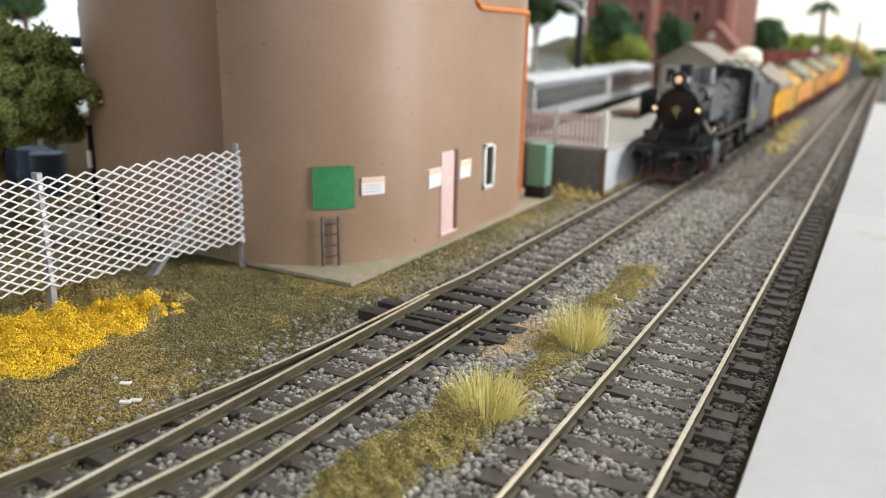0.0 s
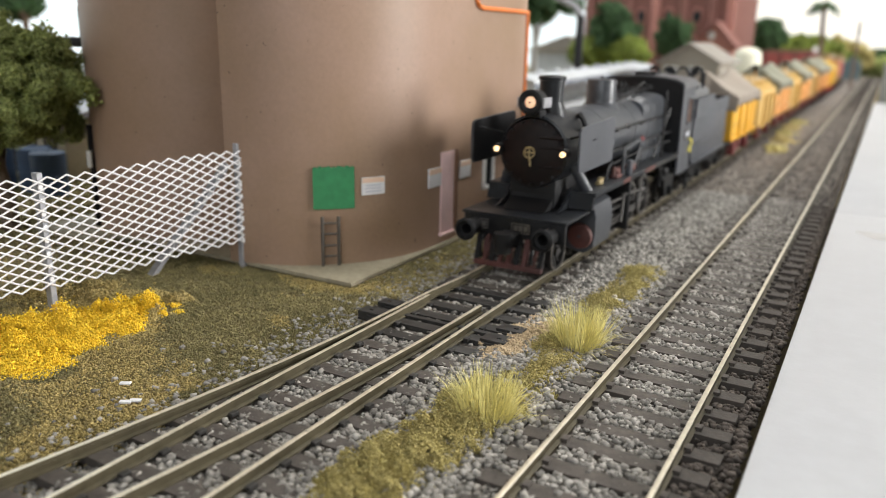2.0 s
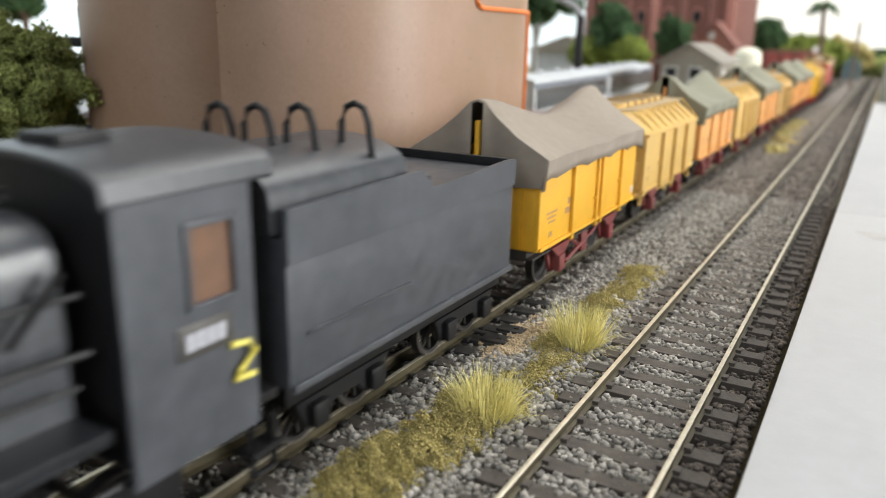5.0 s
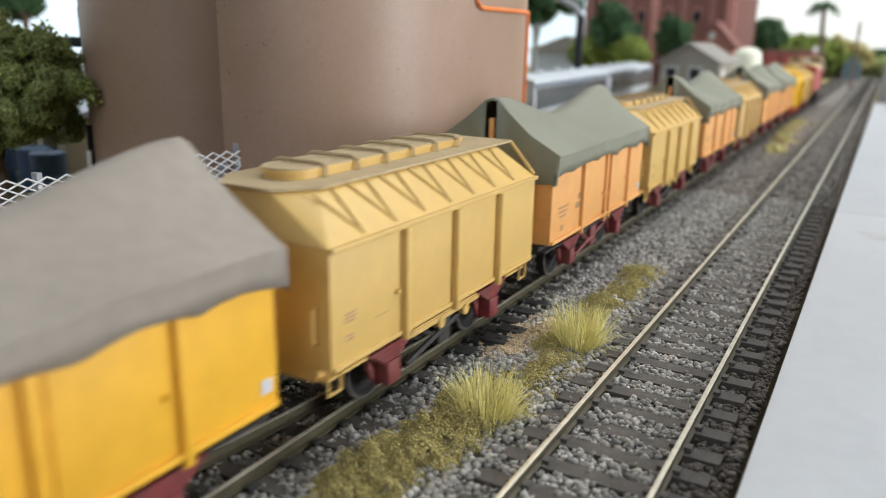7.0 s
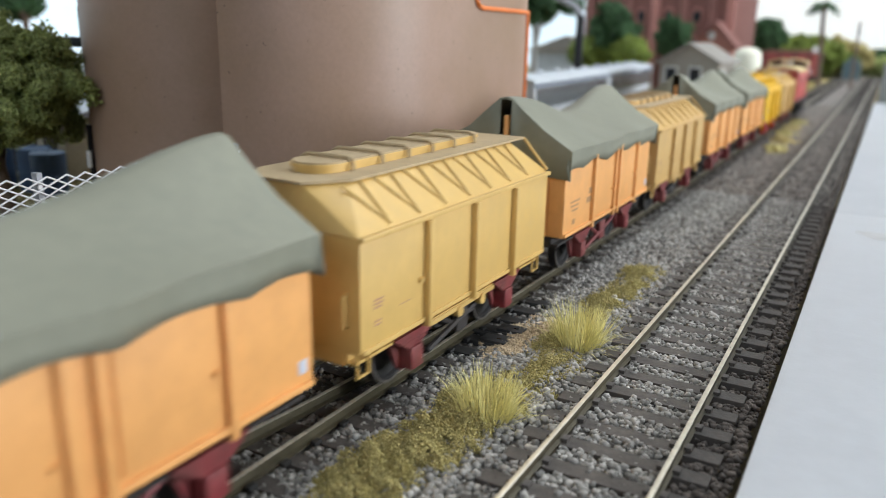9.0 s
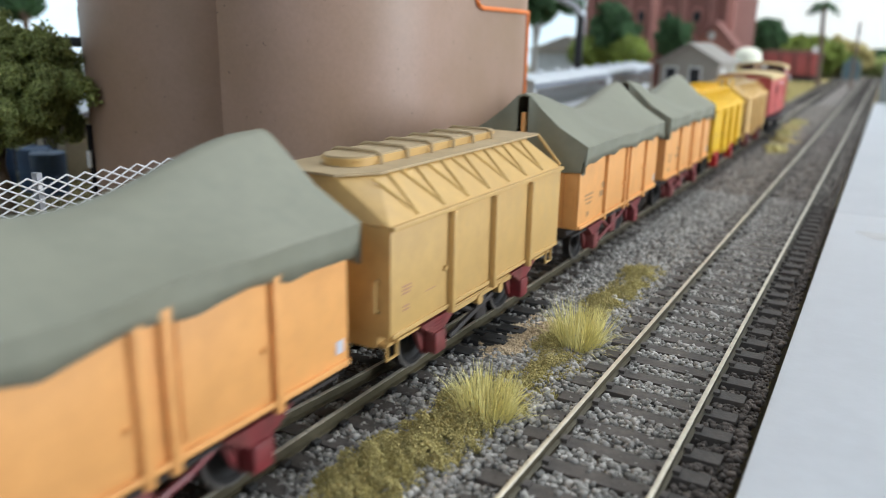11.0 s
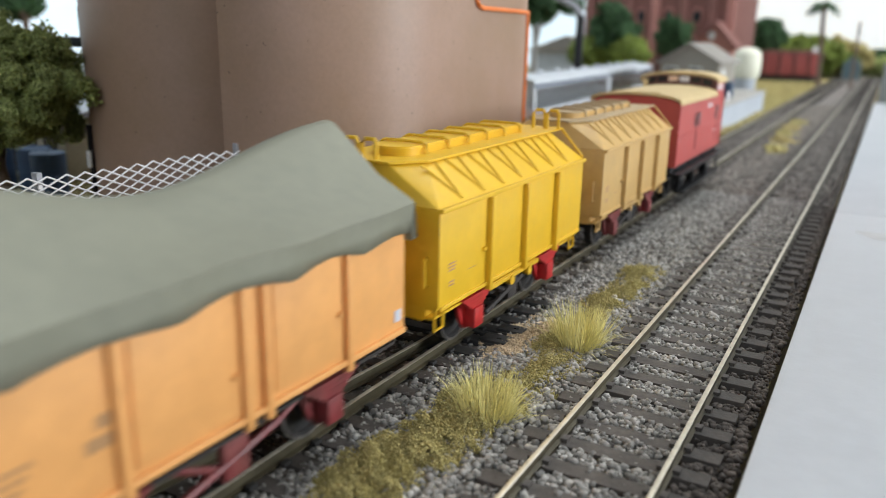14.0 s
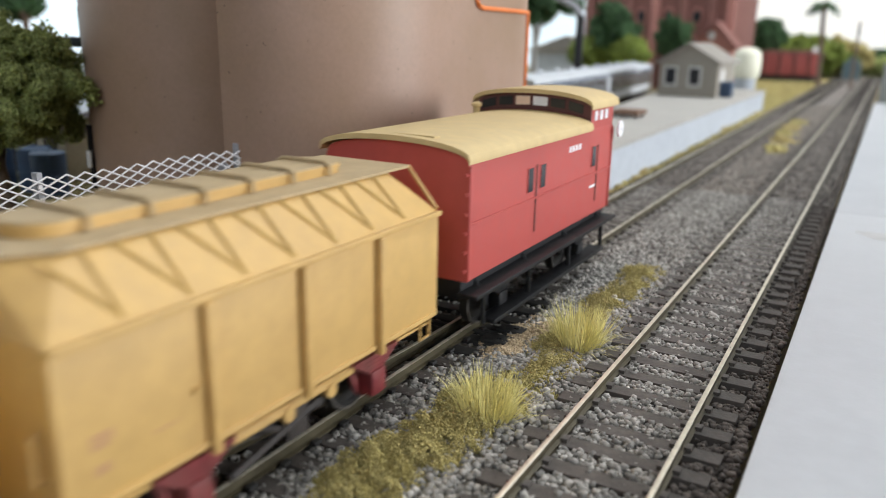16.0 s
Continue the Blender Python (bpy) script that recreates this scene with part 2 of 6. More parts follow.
def box(bm, x0, x1, y0, y1, z0, z1, bevel=0.0):
    r = bmesh.ops.create_cube(bm, size=1.0)
    for v in r["verts"]:
        v.co = Vector((x0 + (v.co.x + .5) * (x1 - x0), y0 + (v.co.y + .5) * (y1 - y0), z0 + (v.co.z + .5) * (z1 - z0)))
    if bevel:
        ed = list({e for v in r["verts"] for e in v.link_edges})
        bmesh.ops.bevel(bm, geom=ed, offset=bevel, segments=2, affect="EDGES", profile=0.6)
    return bm


def cyl(bm, c, r, length, axis="z", seg=20, r2=None):
    """A cylinder or cone centred at c along the axis."""
    rot = {"z": Matrix(), "x": Matrix.Rotation(radians(90), 4, "Y"), "y": Matrix.Rotation(radians(-90), 4, "X")}[axis]
    bmesh.ops.create_cone(bm, cap_ends=True, segments=seg, radius1=r, radius2=r if r2 is None else r2, depth=length,
                          matrix=Matrix.Translation(c) @ rot)
    return bm


def prism(bm, prof, axis, a, b):
    """Extrudes a closed 2D outline along an axis; outline in (y,z), (x,z) or (x,y)."""
    def at(p, s):
        return {"x": (s, p[0], p[1]), "y": (p[0], s, p[1]), "z": (p[0], p[1], s)}[axis]
    lo = [bm.verts.new(at(p, a)) for p in prof]
    hi = [bm.verts.new(at(p, b)) for p in prof]
    n = len(prof)
    for i in range(n):
        bm.faces.new((lo[i], lo[(i + 1) % n], hi[(i + 1) % n], hi[i]))
    bm.faces.new(lo[::-1])
    bm.faces.new(hi)
    return bm


def tube(bm, pts, r, seg=8):
    pts = [Vector(p) for p in pts]
    rings = []
    for i, p in enumerate(pts):
        d = (pts[min(i + 1, len(pts) - 1)] - pts[max(i - 1, 0)]).normalized()
        u = d.cross(Vector((0, 0, 1)) if abs(d.z) < 0.9 else Vector((1, 0, 0))).normalized()
        w = d.cross(u)
        rings.append([bm.verts.new(p + r * (math.cos(2 * math.pi * k / seg) * u + math.sin(2 * math.pi * k / seg) * w)) for k in range(seg)])
    for a, b in zip(rings, rings[1:]):
        for k in range(seg):
            bm.faces.new((a[k], a[(k + 1) % seg], b[(k + 1) % seg], b[k]))
    bm.faces.new(rings[0][::-1])
    bm.faces.new(rings[-1])
    return bm


def lathe(bm, prof, c, axis="z", seg=32, ring=False):
    """Turns (radius, height) pairs about an axis through c."""
    rings = []
    for r, h in prof:
        ring = []
        for k in range(seg):
            a = 2 * math.pi * k / seg
            p = {"z": (r * math.cos(a), r * math.sin(a), h), "y": (r * math.cos(a), h, r * math.sin(a)), "x": (h, r * math.cos(a), r * math.sin(a))}[axis]
            ring.append(bm.verts.new(Vector(c) + Vector(p)))
        rings.append(ring)
    for a, b in zip(rings, rings[1:] + (rings[:1] if ring else [])):
        for k in range(seg):
            bm.faces.new((a[k], a[(k + 1) % seg], b[(k + 1) % seg], b[k]))
    if not ring:
        bm.faces.new(rings[0][::-1])
        bm.faces.new(rings[-1])
    return bm


def to_mesh(name, bm, mat, smooth=True):
    bmesh.ops.recalc_face_normals(bm, faces=bm.faces[:])
    bm.transform(Matrix.Scale(S, 4))
    me = bpy.data.meshes.new(name)
    bm.to_mesh(me)
    bm.free()
    me.materials.append(mat)
    if smooth:
        me.shade_smooth()
        me.set_sharp_from_angle(angle=radians(35))
    return me


def part(name, bm, mat, parent, label="", at=None):
    ob = new(name, to_mesh(name, bm, M[mat]))
    ob.parent = parent
    if at:
        ob.location = Vector(at) * S
    return tagged(ob, label)


def shared(name, me, parent, at=(0, 0, 0)):
    ob = new(name, me)
    ob.parent = parent
    ob.location = Vector(at) * S
    return ob


def thing(name, label, category, at=(0, 0, 0), group="", kind="", rz=0):
    ob = new(name)
    ob.empty_display_size = 0.01
    ob.matrix_basis = pose(at[0] * S, at[1] * S, at[2] * S, 0, 0, rz)
    return tagged(ob, label, category, group, kind)


def solid(name, bm, mat, label, category, at=(0, 0, 0), group="", kind="", rz=0):
    ob = new(name, to_mesh(name, bm, M[mat]))
    ob.matrix_basis = pose(at[0] * S, at[1] * S, at[2] * S, 0, 0, rz)
    return tagged(ob, label, category, group, kind)


rng = np.random.default_rng(7)


def scatter_mesh(name, centres, sizes, mat, squash=1.0, rough=0.35, form="rock"):
    """Many little lumps joined in one mesh: each an irregular octahedron or cuboid."""
    centres, sizes = np.asarray(centres, float), np.asarray(sizes, float)
    n = len(centres)
    if form == "rock":
        base = np.array([[-1, -1, -1], [1, -1, -1], [1, 1, -1], [-1, 1, -1], [-1, -1, 1], [1, -1, 1], [1, 1, 1], [-1, 1, 1]], float) * 0.6
        tri = np.array([[0, 2, 1], [0, 3, 2], [4, 5, 6], [4, 6, 7], [0, 1, 5], [0, 5, 4], [1, 2, 6], [1, 6, 5], [2, 3, 7], [2, 7, 6], [3, 0, 4], [3, 4, 7]])
    else:
        base = np.array([[1, 1, 1], [-1, -1, 1], [-1, 1, -1], [1, -1, -1]], float) * 0.8
        tri = np.array([[0, 2, 1], [0, 1, 3], [0, 3, 2], [1, 2, 3]])
    k = len(base)
    v = base[None] * (1 + rng.uniform(-rough, rough, (n, k, 3)))
    v[:, :, 0] *= rng.uniform(0.75, 1.3, (n, 1))
    ax = rng.normal(size=(n, 3))
    ax /= np.linalg.norm(ax, axis=1)[:, None]
    an = rng.uniform(0, 2 * np.pi, n)
    K = np.zeros((n, 3, 3))
    K[:, 0, 1], K[:, 0, 2], K[:, 1, 0], K[:, 1, 2], K[:, 2, 0], K[:, 2, 1] = -ax[:, 2], ax[:, 1], ax[:, 2], -ax[:, 0], -ax[:, 1], ax[:, 0]
    rot = np.eye(3)[None] + np.sin(an)[:, None, None] * K + (1 - np.cos(an))[:, None, None] * (K @ K)
    v = np.einsum("nij,nkj->nki", rot, v) * (sizes[:, None, None] / 2)
    v[:, :, 2] *= squash
    v += centres[:, None]
    me = bpy.data.meshes.new(name)
    faces = (tri[None] + (np.arange(n) * k)[:, None, None]).reshape(-1, 3)
    me.vertices.add(n * k)
    me.vertices.foreach_set("co", (v * S).astype(np.float32).ravel())
    me.loops.add(faces.size)
    me.loops.foreach_set("vertex_index", faces.astype(np.int32).ravel())
    me.polygons.add(len(faces))
    me.polygons.foreach_set("loop_start", np.arange(0, faces.size, 3, dtype=np.int32))
    me.update(calc_edges=True)
    me.validate()
    me.materials.append(M[mat])
    return me


def stuff(name, me, label, category, parent=None):
    ob = new(name, me)
    if parent:
        ob.parent = parent
        return tagged(ob, label, kind="stuff")
    return tagged(ob, label, category, kind="stuff")


# ---- the room and the layout's large surfaces ----
GZ = -4.0
ground = solid("ground", box(bmn(), -900, 67, -1500, 2300, -30, GZ), "earth", "brown scenery ground of the model layout", "ground", kind="structure")
bed_a = solid("track_bed", box(bmn(), -14, 58.2, -1500, 2290, GZ - 1, -2.85), "ballast_bed", "grey ballast bed under both tracks", "track bed", kind="structure")
# Dirt strip, its colour darkened to carry the edge board's shadow.
solid("track_bed", box(bmn(), 58.2, 66.8, -1500, 2290, GZ - 1, GZ + .15), "dirt", "dirt strip beside the track, darkened for the board's shadow", "track bed", kind="structure")
edge_board = solid("edge_board", box(bmn(), 69, 330, -1500, 290.6, -12, 3.0, 0.5), "board", "white painted board along the layout edge", "board", kind="structure")
solid("edge_board", box(bmn(), 69, 330, 291, 900, -12, 3.0, 0.5), "board", "white painted board along the layout edge", "board", kind="structure")
bm = bmn()
prism(bm, [(88 + 11 * math.cos(a) * (1 + .2 * math.sin(3 * a)), 260 + 6.5 * math.sin(a) * (1 + .25 * math.sin(2 * a + 1))) for a in [2 * math.pi * k / 28 for k in range(28)]], "z", 2.95, 3.03)
solid("board_stain", bm, "smudge", "faint brown patch on the white board", "stain")
# Unseen room shell; its wall tone holds bounced light down.
room_floor = solid("floor", box(bmn(), -1800, 1840, -1800, 3200, -1000, -960), "room_floor", "carpeted room floor below the layout", "floor", kind="structure")
ceiling = solid("ceiling", box(bmn(), -1840, 1840, -1840, 3240, 1560, 1600), "room_wall", "plain ceiling above the layout", "ceiling", kind="structure")


def wall_with_window(name, wname, along_y, at, lo, hi, w0, w1, z0, z1):
    """A room wall of 40 mm with one framed window opening."""
    bm = bmn()
    for a, b, c, d in ((lo, w0, -960, 1560), (w1, hi, -960, 1560), (w0, w1, -960, z0), (w0, w1, z1, 1560)):
        box(bm, *((at, at + 40, a, b) if along_y else (a, b, at, at + 40)), c, d)
    solid(name, bm, "room_wall", "plain room wall with a window", "wall", kind="structure")
    win = thing(wname, "unseen white framed room window letting in daylight", "window", kind="structure")
    m = (w0 + w1) / 2
    for a, b, c, d in ((w0, w0 + 40, z0, z1), (w1 - 40, w1, z0, z1), (m - 20, m + 20, z0, z1), (w0, w1, z0, z0 + 40), (w0, w1, z1 - 40, z1)):
        bm = bmn()
        box(bm, *((at + 12, at + 30, a, b) if along_y else (a, b, at + 12, at + 30)), c, d)
        part("window_frame", bm, "white_paint", win)


# Unseen window openings, built round the two daylight lamps.
wall_with_window("wall_east", "window_1", True, 1800, -1840, 3240, 580, 1140, 60, 940)
wall_with_window("wall_south", "window_2", False, -1800, -1840, 1800, -170, 1170, 420, 1440)
for nm, b in (("wall_west", (-1840, -1800, -1760, 3240)), ("wall_north", (-1800, 1800, 3200, 3240))):
    solid(nm, box(bmn(), *b, -960, 1560), "room_wall", "plain cream room wall", "wall", kind="structure")
# Panel added to house the overhead fill light.
lamp_ = thing("ceiling_light", "large flat fill light panel added over the layout", "ceiling light")
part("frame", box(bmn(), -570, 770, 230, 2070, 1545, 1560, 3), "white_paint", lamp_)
part("diffuser", box(bmn(), -550, 750, 250, 2050, 1535, 1545), "panel_glow", lamp_, "glowing white face of the added fill panel")


def rail(name, pts, parent):
    """A rail: foot, web and head along a line of (x, y)."""
    prof = [(-0.8, -1.95), (0.8, -1.95), (0.8, -1.7), (0.18, -1.5), (0.18, -0.7), (0.4, -0.55), (0.4, -0.06), (-0.4, -0.06), (-0.4, -0.55), (-0.18, -0.7), (-0.18, -1.5), (-0.8, -1.7)]
    bm, top = bmn(), bmn()
    for b, outline in ((bm, prof), (top, [(-0.4, -0.06), (0.4, -0.06), (0.4, -0.02), (0.34, 0.0), (-0.34, 0.0), (-0.4, -0.02)])):
        rings = []
        for i, (x, y) in enumerate(pts):
            a, c = Vector(pts[max(i - 1, 0)]), Vector(pts[min(i + 1, len(pts) - 1)])
            d = (c - a).normalized()
            rings.append([b.verts.new((x + o * d.y, y - o * d.x, z)) for o, z in outline])
        n = len(outline)
        for r0, r1 in zip(rings, rings[1:]):
            for k in range(n):
                b.faces.new((r0[k], r0[(k + 1) % n], r1[(k + 1) % n], r1[k]))
        b.faces.new(rings[0][::-1])
        b.faces.new(rings[-1])
    ob = part(name, bm, "rail_side", parent)
    part("rail_head", top, "rail_top", ob, "bright worn nickel silver rail head")
    return ob


HALF = 8.65


def diverge(y):
    """How far the diverging route has left the straight one at y."""
    s = max(0.0, 150.0 - y)
    return 0.00088 * s ** 2 if s < 130 else 0.00088 * 130 ** 2 + 0.2288 * (s - 130)


def span(a, b, step):
    n = max(1, int(abs(b - a) / step))
    return [a + (b - a) * i / n for i in range(n + 1)]


main_track = thing("main_track", "straight model track with a turnout and worn nickel rails", "railway track", kind="structure")
rail("rail", [(HALF, -1490), (HALF, 500), (HALF - 2, 1100), (HALF - 4, 2280)], main_track)
rail("rail", [(-HALF, -1490), (-HALF, 30), (-HALF, 128), (-HALF - 0.1, 146)], main_track)
rail("rail", [(-HALF - 1.2 - diverge(y) * 1.0, y) for y in span(-420, 148, 12)] + [(-HALF, 165), (-HALF, 500), (-HALF - 2, 1100), (-HALF - 4, 2280)], main_track)
rail("rail", [(HALF - 3.6 - diverge(y) * 0.8, y) for y in span(-420, 146, 12)], main_track)
passing_track = thing("passing_track", "second model track beside the white board", "railway track", kind="structure")
rail("rail", [(50 - HALF, -1490), (50 - HALF, 600), (48 - HALF, 2280)], passing_track)
rail("rail", [(50 + HALF, -1490), (50 + HALF, 600), (48 + HALF, 2280)], passing_track)


def sleeper_mesh(w, l, name="sleeper"):
    return to_mesh(name, box(bmn(), -l / 2, l / 2, -w / 2, w / 2, -4.2, -1.9, 0.12), M["sleeper"], False)


SLEEPER = sleeper_mesh(3.3, 29)
rs = random.Random(3)


def sleepers(parent, xc, y0, y1, step, near=(40, 760)):
    far = []
    y = y0
    while y < y1:
        if near[0] <= y <= near[1]:
            o = shared("sleeper", SLEEPER, parent, (xc + rs.uniform(-.4, .4), y + rs.uniform(-.2, .2), rs.uniform(-.12, .05)))
            o.rotation_euler.z = radians(rs.uniform(-0.8, 0.8))
        else:
            far.append(y)
        y += step
    bm = bmn()
    for y in far:
        box(bm, xc - 14.5, xc + 14.5, y - 1.6, y + 1.6, -4.2, -1.9)
    ob = part("far_sleepers", bm, "sleeper", parent, "dark sleepers further along the line")
    tagged(ob, kind="stuff")


sleepers(passing_track, 50, -300, 2250, 7.45)
sleepers(main_track, 0, 165, 2250, 7.45)
# ---- the train ----
SPEED = 79.0
TRAIN = []   # (thing, place of its front at 7 s)
WHEELS = []  # (wheel object, its place in its thing, radius)


def wheelset(parent, y, r, spokes=0, x=HALF, mat="wheel", throw=0):
    """An axle that rolls, carrying two wheels with their tyres."""
    ob = part("wheelset", cyl(bmn(), (0, 0, 0), 0.9, 2 * x, "x", 10), mat, parent, at=(0, y, r))
    for sx in (-1, 1):
        bm = bmn()
        if spokes:
            lathe(bm, [(r * 0.86, -1.0), (r * 0.98, -1.0), (r, 1.0), (r * 0.80, 1.0)], (sx * x, 0, 0), "x", 28, True)
            cyl(bm, (sx * x, 0, 0), r * 0.24, 2.2, "x", 14)
            for k in range(spokes):
                a = 2 * math.pi * k / spokes
                tube(bm, [(sx * x, math.cos(a) * r * .2, math.sin(a) * r * .2), (sx * x, math.cos(a) * r * .88, math.sin(a) * r * .88)], 0.42, 6)
            if throw:
                cyl(bm, (sx * (x + 1.2), throw, 0), 1.1, 2.4, "x", 10)
                bmesh.ops.create_cube(bm, size=1, matrix=Matrix.Translation((sx * x, -r * .62, 0)) @ Matrix.Diagonal((1.6, r * .36, r * 1.0, 1)))
        else:
            lathe(bm, [(r * 0.5, -0.8), (r * 0.98, -1.0), (r, 1.0), (r * 0.8, 1.1), (r * .75, .6), (r * 0.3, 0.7), (r * 0.26, 1.3), (0.4, 1.3)], (sx * x, 0, 0), "x", 22)
        part("wheel", bm, mat, ob)
        rim = bmn()
        lathe(rim, [(r * 0.9, sx * 0.95), (r * 0.9, sx * 1.12), (r * 0.99, sx * 1.12), (r * 0.99, sx * 0.95)], (sx * x, 0, 0), "x", 28, True)
        part("tyre", rim, "tyre", ob, "worn bare steel tyre")
    WHEELS.append((ob, (0, y, r), r))
    return ob


def axle_guard(parent, sx, y, mat, seed=0):
    """Leaf spring, W-iron and axlebox at one wheel."""
    bm = bmn()
    prism(bm, [(y - 6.0, 11.2), (y - 3.0, 5.0), (y - 1.6, 3.6), (y + 1.6, 3.6), (y + 3.0, 5.0), (y + 6.0, 11.2), (y + 3.4, 11.2), (y + 1.9, 7.4), (y - 1.9, 7.4), (y - 3.4, 11.2)], "x", sx * 12.2, sx * 13.0)
    g = part("axle_guard", bm, mat, parent)
    ab = bmn()
    box(ab, min(sx * 12.6, sx * 15.4), max(sx * 12.6, sx * 15.4), y - 1.9, y + 1.9, 4.0, 8.2, 0.5)
    part("axlebox", ab, mat, g)
    sp = bmn()
    for k in range(4):
        h = 6.2 - 1.2 * k
        prism(sp, [(y - h, 10.8 - k * .75), (y + h, 10.8 - k * .75), (y + h - .6, 10.1 - k * .75), (y - h + .6, 10.1 - k * .75)], "x", sx * 13.1, sx * 14.9)
    part("leaf_spring", sp, mat, g)


def underframe(parent, length, mat, wheel_y, guard_mat, wheel_r=5.6):
    bm = bmn()
    for sx in (-1, 1):
        prism(bm, [(sx * 12.0, 10.2), (sx * 14.4, 10.2), (sx * 14.4, 10.7), (sx * 12.8, 10.7), (sx * 12.8, 12.1), (sx * 14.4, 12.1), (sx * 14.4, 12.6), (sx * 12.0, 12.6)], "y", 0.6, length - 0.6)
    for y in (0.4, length * .3, length * .5, length * .7, length - 2.0):
        box(bm, -12.4, 12.4, y, y + 1.6, 9.9, 12.55)
    part("underframe", bm, mat, parent)
    for y in wheel_y:
        wheelset(parent, y, wheel_r)
        for sx in (-1, 1):
            axle_guard(parent, sx, y, guard_mat)
    for y, d in ((0.4, -1), (length - 0.4, 1)):
        bm = bmn()
        box(bm, -2.2, 2.2, min(y, y + d * 4.6), max(y, y + d * 4.6), 6.6, 9.2, 0.4)
        cyl(bm, (0, y + d * 4.8, 7.9), 1.9, 4.2, "z", 10)
        part("coupler", bm, "under", parent)
    # brake gear
    bm = bmn()
    tube(bm, [(13.4, length * .33, 4.4), (13.4, length * .62, 8.4)], 0.6, 6)
    tube(bm, [(13.4, length * .62, 8.4), (13.4, length * .70, 10.5)], 0.45, 6)
    tube(bm, [(13.0, length * .5, 5.4), (13.0, length * .36, 10.4)], 0.5, 6)
    box(bm, 12.6, 13.8, length * .48, length * .54, 4.4, 10.4, .2)
    tube(bm, [(-13.4, length * .33, 4.4), (-13.4, length * .62, 8.4)], 0.45, 6)
    cyl(bm, (0, length * .45, 7.6), 2.6, 9, "y", 14)
    part("brake_gear", bm, guard_mat if mat == "under" else "under", parent)


def markings(parent, length, x, rows, mat="marking"):
    """Small stencilled blocks; rows of (y, z, width, height)."""
    for y, z, w, h in rows:
        for sx in (-1, 1):
            bm = bmn()
            xa, xb = sorted((sx * (x - .1), sx * (x + 0.05)))
            box(bm, xa, xb, y, y + w, z, z + h)
            part("stencil_bar", bm, mat, parent)


def tarpaulin(parent, length, mat, label, seed):
    r = random.Random(seed)
    bm = bmn()
    ny, prof = 44, [(-16.85, 29.0), (-17.05, 31.2), (-17.35, 33.7), (-16.6, 34.1), (-10, 37.4), (-5, 41.0), (-1.6, 43.6), (0, 44.0), (1.6, 43.6), (5, 41.0), (10, 37.4), (16.6, 34.1), (17.35, 33.7), (17.05, 31.2), (16.85, 29.0)]
    dips = [0, .13 + r.uniform(-.02, .02), .36 + r.uniform(-.04, .04), .61 + r.uniform(-.03, .03), .82, 1.0]
    ph = r.uniform(0, 6)
    grid = []
    for j in range(ny + 1):
        f = j / ny
        y = -0.9 + f * (length + 1.8)
        sag = (1 - math.cos(2 * math.pi * f ** 1.12)) / 2
        row = []
        for i, (x, z) in enumerate(prof):
            up = max(0, (z - 33.6) / 10.4)
            zz = z - sag * 4.6 * up ** 0.8 + (1.0 - sag) * 1.5 * up
            if i in (0, len(prof) - 1):
                k = max(m for m in range(5) if dips[m] <= f)
                zz += (1.15 if k in (1, 2, 3) else .6) * math.sin(math.pi * (f - dips[k]) / (dips[k + 1] - dips[k])) - .3 + r.uniform(-.06, .06)
            xx = x + (0.35 * math.sin(f * 24 + i * .5 + ph) if abs(x) > 12 else 0)
            zz += 0.18 * math.sin(f * 13 + x * .5 + ph)
            row.append(bm.verts.new((xx, y, zz)))
        grid.append(row)
    for a, b in zip(grid, grid[1:]):
        for i in range(len(prof) - 1):
            bm.faces.new((a[i], a[i + 1], b[i + 1], b[i]))
    # the end flaps hang down, open at the middle
    for row, y, d in ((grid[0], -0.9, -1), (grid[-1], length + 0.9, 1)):
        for rng_ in (range(0, 7), range(8, 15)):
            low = []
            for i in rng_:
                x = prof[i][0]
                low.append(bm.verts.new((x, y + d * 0.35, 28.0 + 0.35 * math.sin(i * 1.7 + ph) - (.9 if d < 0 else 0))))
            idx = list(rng_)
            for k in range(len(idx) - 1):
                bm.faces.new((row[idx[k]], row[idx[k + 1]], low[k + 1], low[k]))
    ob = part("tarpaulin", bm, mat, parent, label)
    sol = ob.modifiers.new("thickness", "SOLIDIFY")
    sol.thickness, sol.offset = 0.0006, -1
    return ob


